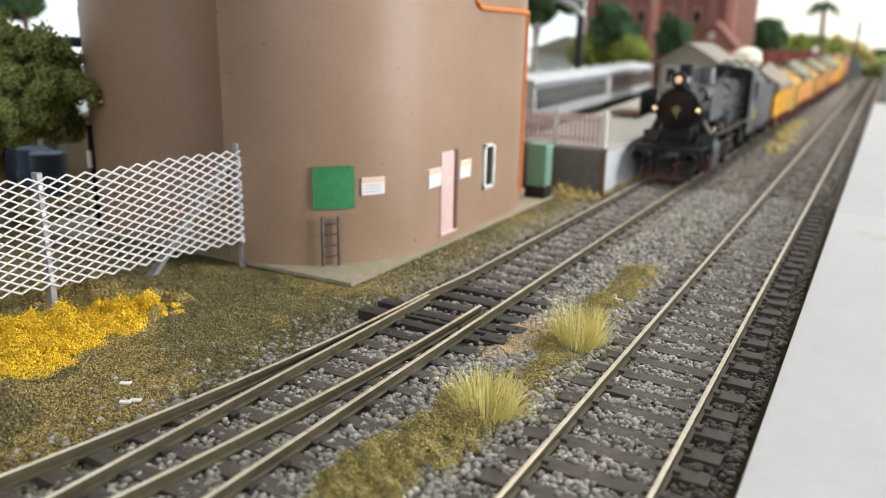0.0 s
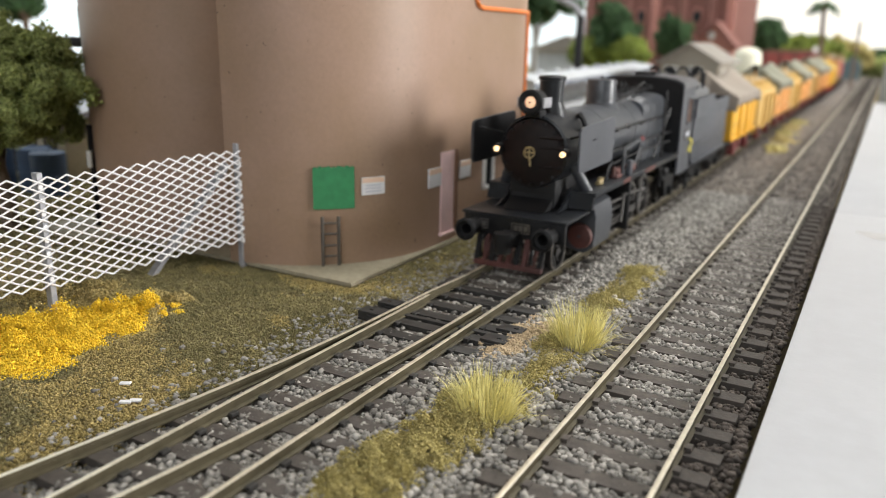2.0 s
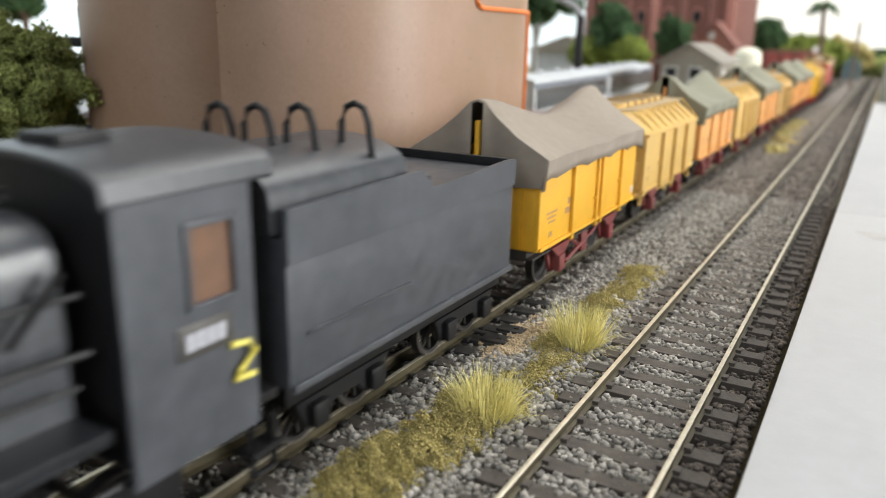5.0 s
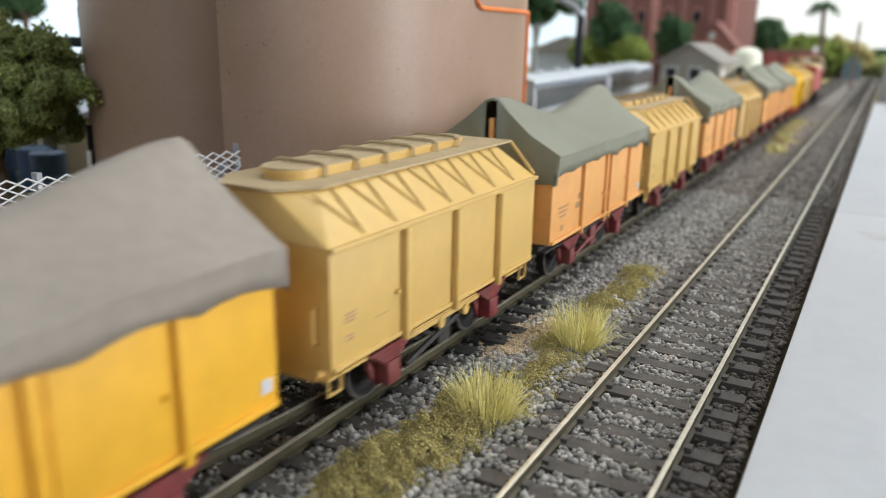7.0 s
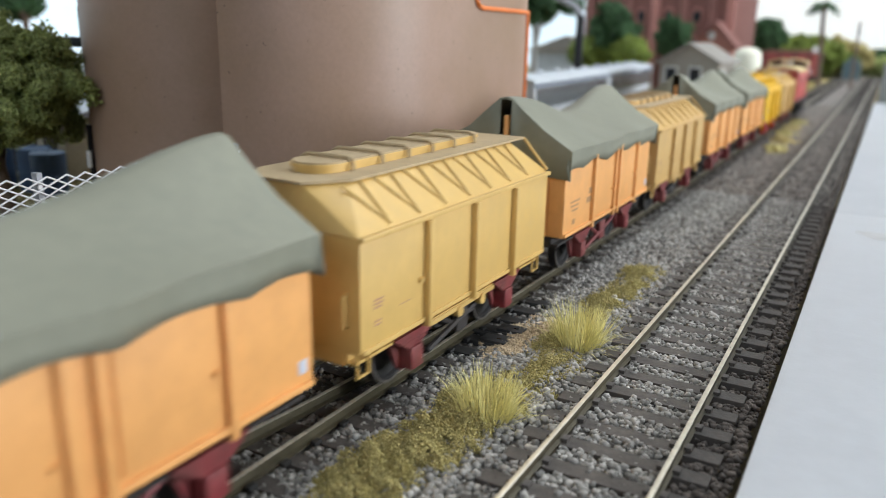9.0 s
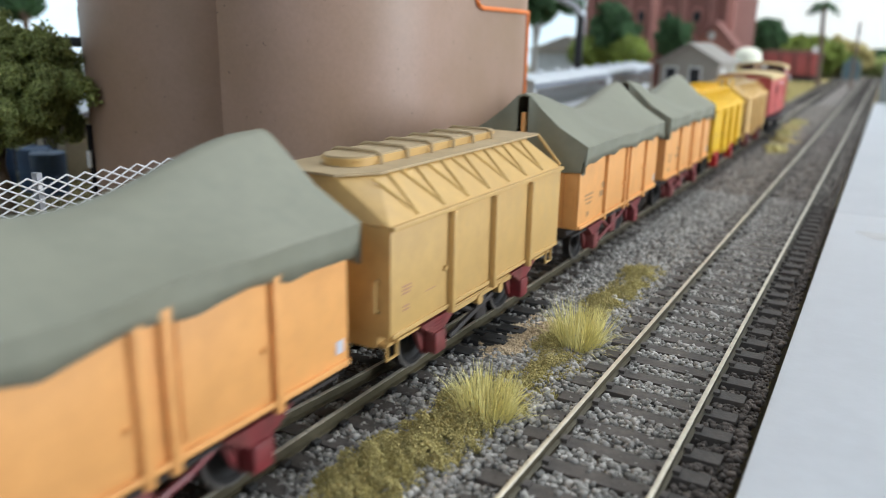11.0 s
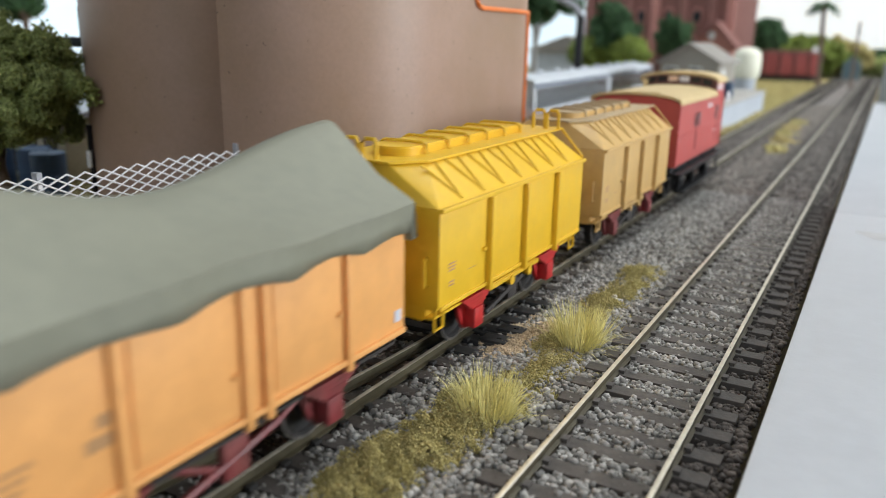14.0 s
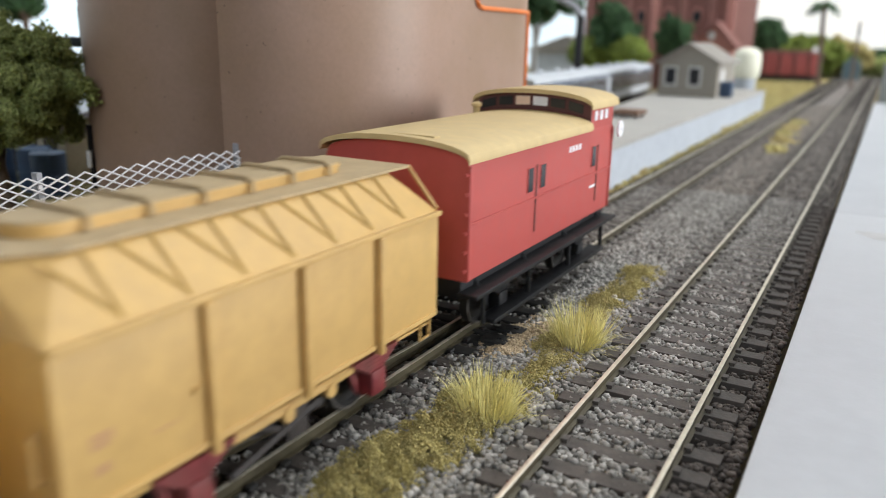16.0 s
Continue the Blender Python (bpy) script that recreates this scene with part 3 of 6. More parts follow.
def open_wagon(body, tarp, label, tarp_label, off, seed):
    L = 73.0
    w = thing("open_wagon", label, "goods wagon", group="wagons of the grain train")
    bm = bmn()
    box(bm, -14.8, 14.8, 0.8, L - 0.8, 12.4, 14.2, 0.2)
    part("floor", bm, body, w)
    for sx in (-1, 1):
        bm = bmn()
        box(bm, *sorted((sx * 14.9, sx * 15.8)), 0, L, 12.5, 31.5, 0.25)
        part("side", bm, body, w)
    for y in (0.15, L - 1.05):
        bm = bmn()
        box(bm, -14.9, 14.9, y, y + 0.9, 12.5, 31.5, 0.25)
        part("end", bm, body, w)
    for y in (L * .27, L * .51, L * .56, L * .79):
        for sx in (-1, 1):
            rib = bmn()
            box(rib, *sorted((sx * 15.7, sx * 16.7)), y - .65, y + .65, 11.6, 31.2, 0.15)
            part("rib", rib, body, w)
    for sx in (-1, 1):
        dr = bmn()
        box(dr, *sorted((sx * 15.7, sx * 16.15)), L * .29, L * .495, 14.4, 30.8, 0.15)
        box(dr, *sorted((sx * 15.7, sx * 16.15)), L * .58, L * .77, 14.4, 30.8, 0.15)
        d = part("door", dr, body, w)
        for yy, z in ((.485, 19.4), (.76, 21)):
            lt = bmn()
            cyl(lt, (sx * 16.3, L * yy, z), .45, .8, "x", 8)
            part("latch", lt, body, d)
        sill = bmn()
        box(sill, *sorted((sx * 15.7, sx * 16.4)), 0.4, L - .4, 12.6, 13.5, 0.15)
        part("sill", sill, body, w)
    for y in (0.1, L - 0.1):
        post = bmn()
        box(post, -0.6, 0.6, y - .7, y + .7, 12.8, 41.0, .2)
        part("end_post", post, body, w)
        for x in (-11, 11):
            post = bmn()
            box(post, x - .6, x + .6, y - .6, y + .6, 12.8, 31.0, .15)
            part("end_post", post, body, w)
    markings(w, L, 15.8, [(4.2, 20.4, 6.4, .45), (4.6, 19.3, 5.4, .45), (5.4, 18.2, 4.0, .45), (19, 19.0, 1.2, 1.6), (17.2, 20.8, 2.6, 1.5), (15.8, 18.6, 4.2, 1.5), (6.2, 14.9, 1.6, 1.3)])
    for sx in (-1, 1):
        bm = bmn()
        box(bm, *sorted((sx * 15.7, sx * 15.95)), L - 2.9, L - 1.3, 14.9, 16.8)
        part("label_plate", bm, "print_grey", w, "small white label plate")
    underframe(w, L, "under", (17.5, L - 17.5), "red_guard")
    tarpaulin(w, L, tarp, tarp_label, seed)
    TRAIN.append((w, off))
    return w


def hopper_wagon(body, guard, label, off, hoops=False):
    L = 70.5
    w = thing("grain_hopper_wagon", label, "hopper wagon", group="wagons of the grain train")
    bm = bmn()
    box(bm, -15.8, 15.8, 0, L, 12.6, 30.4, 0.3)
    part("body", bm, body, w)
    # sloped upper sides and flat roof
    bm = bmn()
    lo = [(-15.8, 0, 30.4), (15.8, 0, 30.4), (15.8, L, 30.4), (-15.8, L, 30.4)]
    hi = [(-4.5, 1.0, 37.2), (4.5, 1.0, 37.2), (8.8, 7.0, 37.2), (8.8, L - 6, 37.2), (4.5, L - 1, 37.2), (-4.5, L - 1, 37.2), (-8.8, L - 6, 37.2), (-8.8, 7.0, 37.2)]
    a, b = [bm.verts.new(p) for p in lo], [bm.verts.new(p) for p in hi]
    for f in ((a[0], a[1], b[1], b[0]), (a[1], b[2], b[1]), (a[1], a[2], b[3], b[2]), (a[2], b[4], b[3]), (a[2], a[3], b[5], b[4]), (a[3], b[6], b[5]), (a[3], a[0], b[7], b[6]), (a[0], b[0], b[7])):
        bm.faces.new(f)
    bm.faces.new(a[::-1])
    bm.faces.new(b)
    bmesh.ops.bevel(bm, geom=bm.edges[:], offset=0.2, segments=1, affect="EDGES")
    part("upper_body", bm, body, w)
    bm = bmn()
    prism(bm, [(-4.9, .5), (4.9, .5), (9.4, 6.8), (9.4, L + 1.0), (-9.4, L + 1.0), (-9.4, 6.8)], "z", 37.15, 37.6)
    top = "hopper_yellow" if body == "hopper_yellow" else "hopper_dust"
    part("roof_walk", bm, top, w, "dusty flat roof walk")
    bm = bmn()
    ring = []
    for k in range(36):
        an = 2 * math.pi * k / 36
        cx, cy = 4.7 * math.cos(an), 4.7 * math.sin(an)
        ring.append((cx, (L - 14 if cy > 0 else 11.0) + cy))
    prism(bm, [(x * .94, (y - L / 2) * .99 + L / 2) for x, y in ring], "z", 37.55, 38.5)
    prism(bm, ring, "z", 38.5, 39.0)
    hatch = part("roof_hatch", bm, body, w)
    lid = prism(bmn(), [(x * .95, (y - L / 2) * .992 + L / 2) for x, y in ring], "z", 38.95, 39.3)
    part("hatch_lid", lid, top, hatch, "dust-covered hatch lid")
    for k in range(6):
        y = 13 + k * (L - 28.5) / 5
        bm = bmn()
        tube(bm, [(-5.3, y, 37.6), (-5.2, y, 39.2), (-4.2, y, 39.7), (4.2, y, 39.7), (5.2, y, 39.2), (5.3, y, 37.6)], .32, 6)
        part("hatch_clip", bm, top, hatch)
    # side rail, ribs and slanted stiffeners
    n = Vector((6.8, 0, 7.2)).normalized()
    for sx in (-1, 1):
        bm = bmn()
        box(bm, *sorted((sx * 15.6, sx * 16.5)), 0, L, 29.9, 30.7, 0.15)
        part("waist_rail", bm, body, w)
        for y in (L * .265, L * .5, L * .745):
            bm = bmn()
            box(bm, *sorted((sx * 15.7, sx * 17.0)), y - .55, y + .55, 11.4, 29.8, 0.12)
            part("rib", bm, body, w)
        for k in range(7):
            y = 9 + k * (L - 16) / 6.3
            for ya in (y, y - 4.6):
                bm = bmn()
                tube(bm, [(sx * 9.3, ya, 37.0), (sx * 15.2, y, 31.1)], 0.25, 5)
                part("stiffener", bm, "rib_yellow_shaded" if body == "hopper_yellow" else "rib_tan_shaded", w)
        for ya, yb in ((L + 0.8, L - .3),):
            bm = bmn()
            tube(bm, [(sx * 9.2, ya, 37.4), (sx * 15.6, yb, 31.0)], 0.32, 6)
            part("end_brace", bm, body, w)
        for ya, d in ((0, -1), (L, 1)):
            bm = bmn()
            tube(bm, [(sx * 13.4, ya + d * .1, 16.6), (sx * 13.4, ya + d, 16.8), (sx * 13.4, ya + d, 21.6), (sx * 13.4, ya + d * .1, 21.8)], .36, 6)
            part("grab_rail", bm, body, w)
        for yy, z in ((.238, 20.0), (.77, 21.0)):
            bm = bmn()
            cyl(bm, (sx * 16.0, L * yy, z), .5, .8, "x", 10)
            part("latch", bm, body, w)
        bm = bmn()
        box(bm, *sorted((sx * 15.4, sx * 16.1)), 0.5, L - .5, 12.2, 13.0, 0.12)
        part("sill", bm, body, w)
        for ya in (.8, L - 3.6):
            bm = bmn()
            tube(bm, [(sx * 14.6, ya, 12.4), (sx * 14.6, ya, 8.2), (sx * 14.6, ya + 2.8, 8.2), (sx * 14.6, ya + 2.8, 12.4)], .35, 6)
            part("step", bm, body, w)
    # discharge chute
    bm = bmn()
    prism(bm, [(L * .36, 12.4), (L * .66, 12.4), (L * .57, 4.6), (L * .45, 4.6)], "x", -9, 9)
    part("chute", bm, "under", w)
    bm = bmn()
    prism(bm, [(L * .36, 9.4), (L * .66, 9.4), (L * .62, 5.2), (L * .42, 6.4)], "x", 9.4, 11.8)
    part("chute_side", bm, "under", w, "dark chute side")
    bm = bmn()
    box(bm, 13.2, 14.6, L * .33, L * .68, 9.4, 10.4, .2)
    cyl(bm, (14.2, L * .47, 9.2), 1.1, 1.4, "x", 12)
    cyl(bm, (14.2, L * .60, 9.0), 1.1, 1.4, "x", 12)
    part("chute_gear", bm, body, w)
    if hoops:
        for x, y, h in ((3.4, L - 3.5, 41.2), (7.0, L - 3.5, 41.2), (-6.0, 2.5, 40.2), (-2.0, 2.5, 40.2)):
            bm = bmn()
            tube(bm, [(x, y, 37.6), (x, y, h), (x + .6, y + .2, h + .8), (x + 2.4, y + .2, h + .8), (x + 3.0, y, h), (x + 3.0, y, 37.6)], .4, 6)
            part("hoop", bm, body, w)
    markings(w, L, 15.8, [(3.4, 20.0, 2.6, .3), (3.4, 19.4, 2.6, .3), (3.4, 18.8, 2.2, .3), (3.6, 16.6, 1.8, .3), (3.6, 16.0, 1.8, .3), (10.6, 17.4, 3.4, .12)], "marking_faint")
    underframe(w, L, body, (17.0, L - 17.0), guard)
    TRAIN.append((w, off))
    return w


open_wagon("wagon_yellow", "tarp_brown", "yellow four-wheel open wagon under a grey-brown tarpaulin", "sagging grey-brown tarpaulin", -6, 1)
hopper_wagon("hopper_tan", "red_guard", "tan-yellow grain hopper wagon with red axle guards", 78)
open_wagon("wagon_orange", "tarp_green", "orange four-wheel open wagon under a grey-green tarpaulin", "sagging grey-green tarpaulin", 159, 2)
hopper_wagon("hopper_tan", "red_guard", "tan-yellow grain hopper wagon with red axle guards", 243)
open_wagon("wagon_orange", "tarp_green", "orange four-wheel open wagon under a grey-green tarpaulin", "sagging grey-green tarpaulin", 325, 3)
hopper_wagon("hopper_brown", "red_guard", "dusty tan grain hopper wagon with red axle guards", 409)
open_wagon("wagon_orange", "tarp_green", "orange four-wheel open wagon under a grey-green tarpaulin", "sagging grey-green tarpaulin", 493, 4)
open_wagon("wagon_orange", "tarp_green", "orange four-wheel open wagon under a grey-green tarpaulin", "sagging grey-green tarpaulin", 577, 5)
hopper_wagon("hopper_yellow", "red_guard_bright", "clean bright yellow grain hopper wagon with roof hoops", 661, True)
hopper_wagon("hopper_brown", "red_guard", "dusty tan grain hopper wagon with red axle guards", 748)
# ---- locomotive and tender ----
RODS = []


def arch(half, z_side, z_mid, n=14, bulge=0.55):
    """The outline of a roof, from one eave over the top to the other."""
    return [(half * math.cos(math.pi * k / n), z_side + (z_mid - z_side) * math.sin(math.pi * k / n) ** bulge) for k in range(n + 1)]


def locomotive(off):
    e = thing("steam_locomotive", "weathered black steam locomotive with smoke deflectors and lit lamps", "steam locomotive")
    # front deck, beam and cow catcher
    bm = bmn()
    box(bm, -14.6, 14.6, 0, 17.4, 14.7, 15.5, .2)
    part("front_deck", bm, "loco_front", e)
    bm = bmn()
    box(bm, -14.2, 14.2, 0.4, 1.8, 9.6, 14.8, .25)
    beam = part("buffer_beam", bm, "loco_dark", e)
    for x0, x1, n in ((-.4, 5.2, 3), (-9.6, -6.6, 1)):
        plate = part("number_plate", box(bmn(), x0, x1, -0.1, 0.3, 11.0, 14.0, .15), "loco_dark", beam, "dark number plate with a pale raised rim")
        for b in ((x0 + .2, x1 - .2, 13.5, 13.75), (x0 + .2, x1 - .2, 11.25, 11.5), (x0 + .2, x0 + .45, 11.5, 13.5), (x1 - .45, x1 - .2, 11.5, 13.5)):
            part("plate_rim", box(bmn(), b[0], b[1], -.22, -.08, b[2], b[3]), "tyre", plate)
        w = (x1 - x0 - 1.4) / n
        for k in range(n):
            part("raised_figure", box(bmn(), x0 + .7 + k * w + .15, x0 + .7 + (k + 1) * w - .15, -.22, -.08, 11.8, 13.2), "tyre", plate)
    for sx in (-1, 1):
        bm = bmn()
        lathe(bm, [(2.1, 0.4), (2.1, -2.2), (1.4, -2.4), (1.4, -5.0), (2.9, -5.3), (2.9, -5.9), (2.2, -6.2)], (sx * 10.6, 0, 11.7), "y", 20)
        part("buffer", bm, "loco_dark", e)
        bm = bmn()
        prism(bm, [(6, 15.4), (16, 15.4), (16, 20.4), (14.2, 20.0), (12, 17.6), (9, 16.2)], "x", sx * 8.2, sx * 9.0)
        prism(bm, [(13.6, 15.4), (15.6, 15.4), (15.6, 20.0), (14.8, 19.8)], "x", sx * 9.0, sx * 15.4)
        part("step_plate", bm, "loco_front", e)
        bm = bmn()
        tube(bm, [(sx * 7.4, 1, 10), (sx * 7.4, -2, 9.2), (sx * 7.2, -3.4, 7.2), (sx * 7.0, -3.2, 4.4)], .5, 8)
        part("brake_hose", bm, "loco_dark", e)
    bm = bmn()
    box(bm, -2.6, 2.6, -5.4, 1, 8.4, 11.6, .6)
    cyl(bm, (0, -5.2, 9.6), 2.3, 5.2, "z", 12)
    part("coupler", bm, "loco_dark", e)
    cow = bmn()
    box(cow, -9.6, 9.6, -2.6, -1.4, 2.0, 3.4, .3)
    cc = part("cow_catcher", cow, "rust_red", e, "rust-red toe of the cow catcher")
    for k in range(9):
        x = -9 + k * 2.25
        bm = bmn()
        prism(bm, [(1.0, 9.8), (-0.2, 9.8), (-2.4, 3.2), (-1.2, 3.0)], "x", x - .55, x + .55)
        part("bar", bm, "rust_red" if k in (1, 3, 4, 6, 7) else "loco_dark", cc)
    bm = bmn()
    prism(bm, [(4, 15.4), (12, 15.4), (14, 22), (11, 22), (9, 18)], "x", -6.0, 6.0)
    box(bm, -6.6, 6.6, 9.5, 26, 15.2, 23, .4)
    part("smokebox_saddle", bm, "loco_dark", e)
    bm = bmn()
    box(bm, -5.2, 5.2, 3, 104, 9.2, 15.2, .4)
    part("main_frame", bm, "loco_dark", e)
    # smokebox and boiler
    Z = 30.3
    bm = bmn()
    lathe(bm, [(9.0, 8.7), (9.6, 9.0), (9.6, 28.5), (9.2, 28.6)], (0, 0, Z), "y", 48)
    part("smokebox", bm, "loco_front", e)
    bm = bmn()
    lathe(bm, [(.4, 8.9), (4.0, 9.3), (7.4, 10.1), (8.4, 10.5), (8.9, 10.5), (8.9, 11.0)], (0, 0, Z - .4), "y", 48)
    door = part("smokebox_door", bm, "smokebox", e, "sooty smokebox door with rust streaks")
    for k in range(16):
        a = 2 * math.pi * k / 16
        part("door_clamp", cyl(bmn(), (8.3 * math.cos(a), 10.0, Z - .4 + 8.3 * math.sin(a)), .42, 1.0, "y", 8), "loco_dark", door)
    bm = bmn()
    lathe(bm, [(1.25, 8.0), (1.6, 8.0), (1.6, 8.4), (1.25, 8.4)], (0, 0, Z), "y", 20, True)
    tube(bm, [(-1.4, 8.2, Z), (1.4, 8.2, Z)], .22, 6)
    tube(bm, [(0, 8.2, Z - 1.4), (0, 8.2, Z + 1.4)], .22, 6)
    tube(bm, [(0, 8.0, Z), (.5, 8.0, Z - 3.6)], .25, 6)
    part("door_wheel", bm, "brass", door, "small brass door wheel and handle")
    for z in (26.6, 31.6, 34.2):
        part("door_hinge", tube(bmn(), [(2.2, 9.4, z), (8.6, 9.9, z)], .35, 6), "smokebox", door)
    bm = bmn()
    lathe(bm, [(9.2, 28.4), (9.45, 28.6), (9.4, 58), (9.9, 84), (9.4, 84.2)], (0, 0, Z), "y", 48)
    boiler = part("boiler", bm, "loco", e)
    for y in (42, 70):
        bm = bmn()
        r = 9.5 if y < 58 else 9.72
        lathe(bm, [(r - .3, y - .4), (r, y - .35), (r, y + .35), (r - .3, y + .4)], (0, 0, Z), "y", 48)
        part("boiler_band", bm, "loco", boiler)
    prof = [(-9.9, 14.5), (-9.9, 35.0), (-9.6, 37.6), (-8.6, 39.6), (-6.8, 40.6), (-4, 41.0), (4, 41.0), (6.8, 40.6), (8.6, 39.6), (9.6, 37.6), (9.9, 35.0), (9.9, 14.5)]
    bm = bmn()
    prism(bm, prof, "y", 84, 105)
    sm = [(x * .97, z) if z < 30 else (x * .9, 30 + (z - 30) * .88) for x, z in prof]
    a = [bm.verts.new((p[0], 84.2, p[1])) for p in prof]
    b = [bm.verts.new((p[0], 80.0, p[1])) for p in sm]
    for i in range(len(prof)):
        bm.faces.new((a[i], a[(i + 1) % len(prof)], b[(i + 1) % len(prof)], b[i]))
    bm.faces.new(b)
    part("firebox", bm, "loco", e, "square-shouldered weathered firebox")
    bm = bmn()
    lathe(bm, [(4.9, 38.4), (3.9, 39.4), (3.35, 40.6), (3.2, 42.0), (3.35, 48.2), (3.75, 48.3), (3.75, 49.1), (3.4, 49.4), (2.9, 49.4), (2.8, 48.8), (2.6, 44)], (0, 19.5, 0), "z", 32)
    part("chimney", bm, "loco_front", e)
    bm = bmn()
    lathe(bm, [(6.2, 37.4), (5.3, 38.8), (4.75, 39.8), (4.6, 41.0), (4.6, 46.6), (4.35, 47.0), (.7, 47.2), (.5, 47.6), (.3, 48.0)], (0, 61, 0), "z", 32)
    part("steam_dome", bm, "loco", e)
    # headlamp, marker lamps
    bm = bmn()
    lathe(bm, [(2.4, 12.4), (3.0, 11.6), (3.2, 7.0), (2.4, 6.8), (1.5, 7.2)], (0, 0, 43.2), "y", 28)
    box(bm, -2.2, 2.2, 9, 13, 39.2, 41.0, .2)
    hl = part("headlamp", bm, "loco_dark", e)
    bm = bmn()
    lathe(bm, [(.3, 6.9), (1.0, 7.0), (1.5, 7.4), (1.5, 7.8)], (0, 0, 43.2), "y", 24)
    part("headlamp_glass", bm, "headlamp", hl, "glowing warm headlamp glass")
    bm = bmn()
    box(bm, 3.2, 3.7, 7.4, 12.6, 41.8, 44.4, .1)
    box(bm, -3.7, -3.2, 7.4, 12.6, 41.8, 44.4, .1)
    part("lamp_number_board", bm, "post_grey", hl, "small pale number boards beside the headlamp")
    for sx in (-1, 1):
        bm = bmn()
        lathe(bm, [(1.1, 10.6), (1.4, 10.2), (1.4, 7.6), (1.1, 7.6)], (sx * 9.3, 0, 30.6), "y", 18)
        ml = part("marker_lamp", bm, "loco_dark", e)
        bm = bmn()
        lathe(bm, [(.3, 7.3), (.7, 7.6), (.7, 8.0)], (sx * 9.3, 0, 30.6), "y", 16)
        part("lamp_glass", bm, "lamp", ml, "bright lit marker lamp glass")
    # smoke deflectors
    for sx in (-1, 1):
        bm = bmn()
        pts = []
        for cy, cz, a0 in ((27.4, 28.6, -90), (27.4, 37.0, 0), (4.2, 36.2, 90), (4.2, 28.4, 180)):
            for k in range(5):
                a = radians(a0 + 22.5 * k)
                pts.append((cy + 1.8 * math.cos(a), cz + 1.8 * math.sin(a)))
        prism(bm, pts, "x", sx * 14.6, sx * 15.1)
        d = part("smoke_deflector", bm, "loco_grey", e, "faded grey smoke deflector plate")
        # Inner sheet painted near black to stand in for the plate's shade.
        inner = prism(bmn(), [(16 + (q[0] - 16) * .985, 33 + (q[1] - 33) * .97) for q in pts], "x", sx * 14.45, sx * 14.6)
        part("inner_face", inner, "loco_dark", d, "inner face coloured black for its shade")
        for y, z in ((6, 36), (27, 36), (14, 29)):
            bm = bmn()
            tube(bm, [(sx * 9.0, y + 6, z - 2), (sx * 14.7, y, z)], .35, 6)
            part("deflector_bracket", bm, "loco_dark", d)
        bm = bmn()
        prism(bm, [(11, 34.2), (13.2, 34.5), (14.8, 34.2), (13.2, 33.9)], "x", sx * 15.1, sx * 15.3)
        part("deflector_handle", bm, "loco_dark", d)
        # steam pipe to the cylinder
        bm = bmn()
        tube(bm, [(sx * 8.6, 16, 27), (sx * 10.8, 17, 22.6), (sx * 12.6, 19, 18.6)], 1.5, 14)
        part("steam_pipe", bm, "loco", e)
        # running board with valance
        bm = bmn()
        box(bm, *sorted((sx * 7.6, sx * 15.6)), 15, 105, 19.3, 19.9, .12)
        box(bm, *sorted((sx * 15.0, sx * 15.7)), 15, 105, 18.4, 19.9, .12)
        part("running_board", bm, "loco_front", e)
        # cylinder, slide bars, gear
        bm = bmn()
        prism(bm, [(sx * 7.5, 3.6), (sx * 12.8, 2.6), (sx * 15.2, 4.4), (sx * 15.6, 7.6), (sx * 15.6, 13.0), (sx * 14.8, 16.0), (sx * 12.8, 17.4), (sx * 7.5, 17.4)], "y", 17, 31)
        c = part("cylinder", bm, "loco", e, "faded grey cylinder block")
        bm = bmn()
        lathe(bm, [(.5, 15.8), (3.2, 16.0), (3.6, 16.6), (3.6, 17.1)], (sx * 11.6, 0, 7.4), "y", 20)
        part("cylinder_cover", bm, "rust_red", c, "rusty red-brown cylinder end cover")
        for z in (6.0, 10.4):
            bm = bmn()
            box(bm, *sorted((sx * 11.0, sx * 13.0)), 31, 49, z - .45, z + .45, .15)
            part("slide_bar", bm, "rod", e, "bare steel slide bar")
        bm = bmn()
        box(bm, *sorted((sx * 9, sx * 15.2)), 48.4, 50.0, 3.0, 19.2, .3)
        part("gear_bracket", bm, "loco_dark", e)
        bm = bmn()
        tube(bm, [(sx * 13.6, 31, 13.6), (sx * 13.6, 47, 13.2)], .5, 8)
        tube(bm, [(sx * 14.2, 47, 14.2), (sx * 14.2, 68, 12.6)], .6, 8)
        tube(bm, [(sx * 14.2, 46, 14.6), (sx * 14.2, 45, 6.2)], .55, 8)
        tube(bm, [(sx * 14.4, 60, 17.6), (sx * 14.4, 62.4, 12.6), (sx * 14.4, 61, 9)], .8, 8)
        part("valve_gear", bm, "rod", e, "dull steel valve gear links")
        # side rods, moved by the cranks
        bm = bmn()
        for ya, yb in ((37, 53), (53, 69), (69, 85)):
            box(bm, *sorted((sx * 10.8, sx * 11.5)), ya, yb, 6.55, 7.85, .2)
        for y in (37, 53, 69, 85):
            cyl(bm, (sx * 11.3, y, 7.2), 1.25, 1.6, "x", 14)
        RODS.append((part("coupling_rod", bm, "rod", e, "steel coupling rod"), 2.9))
        bm = bmn()
        prism(bm, [(42, 7.6), (69, 8.2), (70.4, 7.2), (69, 6.2), (42, 6.8)], "x", sx * 12.2, sx * 13.0)
        cyl(bm, (sx * 12.8, 69, 7.2), 1.5, 1.8, "x", 14)
        RODS.append((part("connecting_rod", bm, "rod", e, "steel connecting rod"), 2.9))
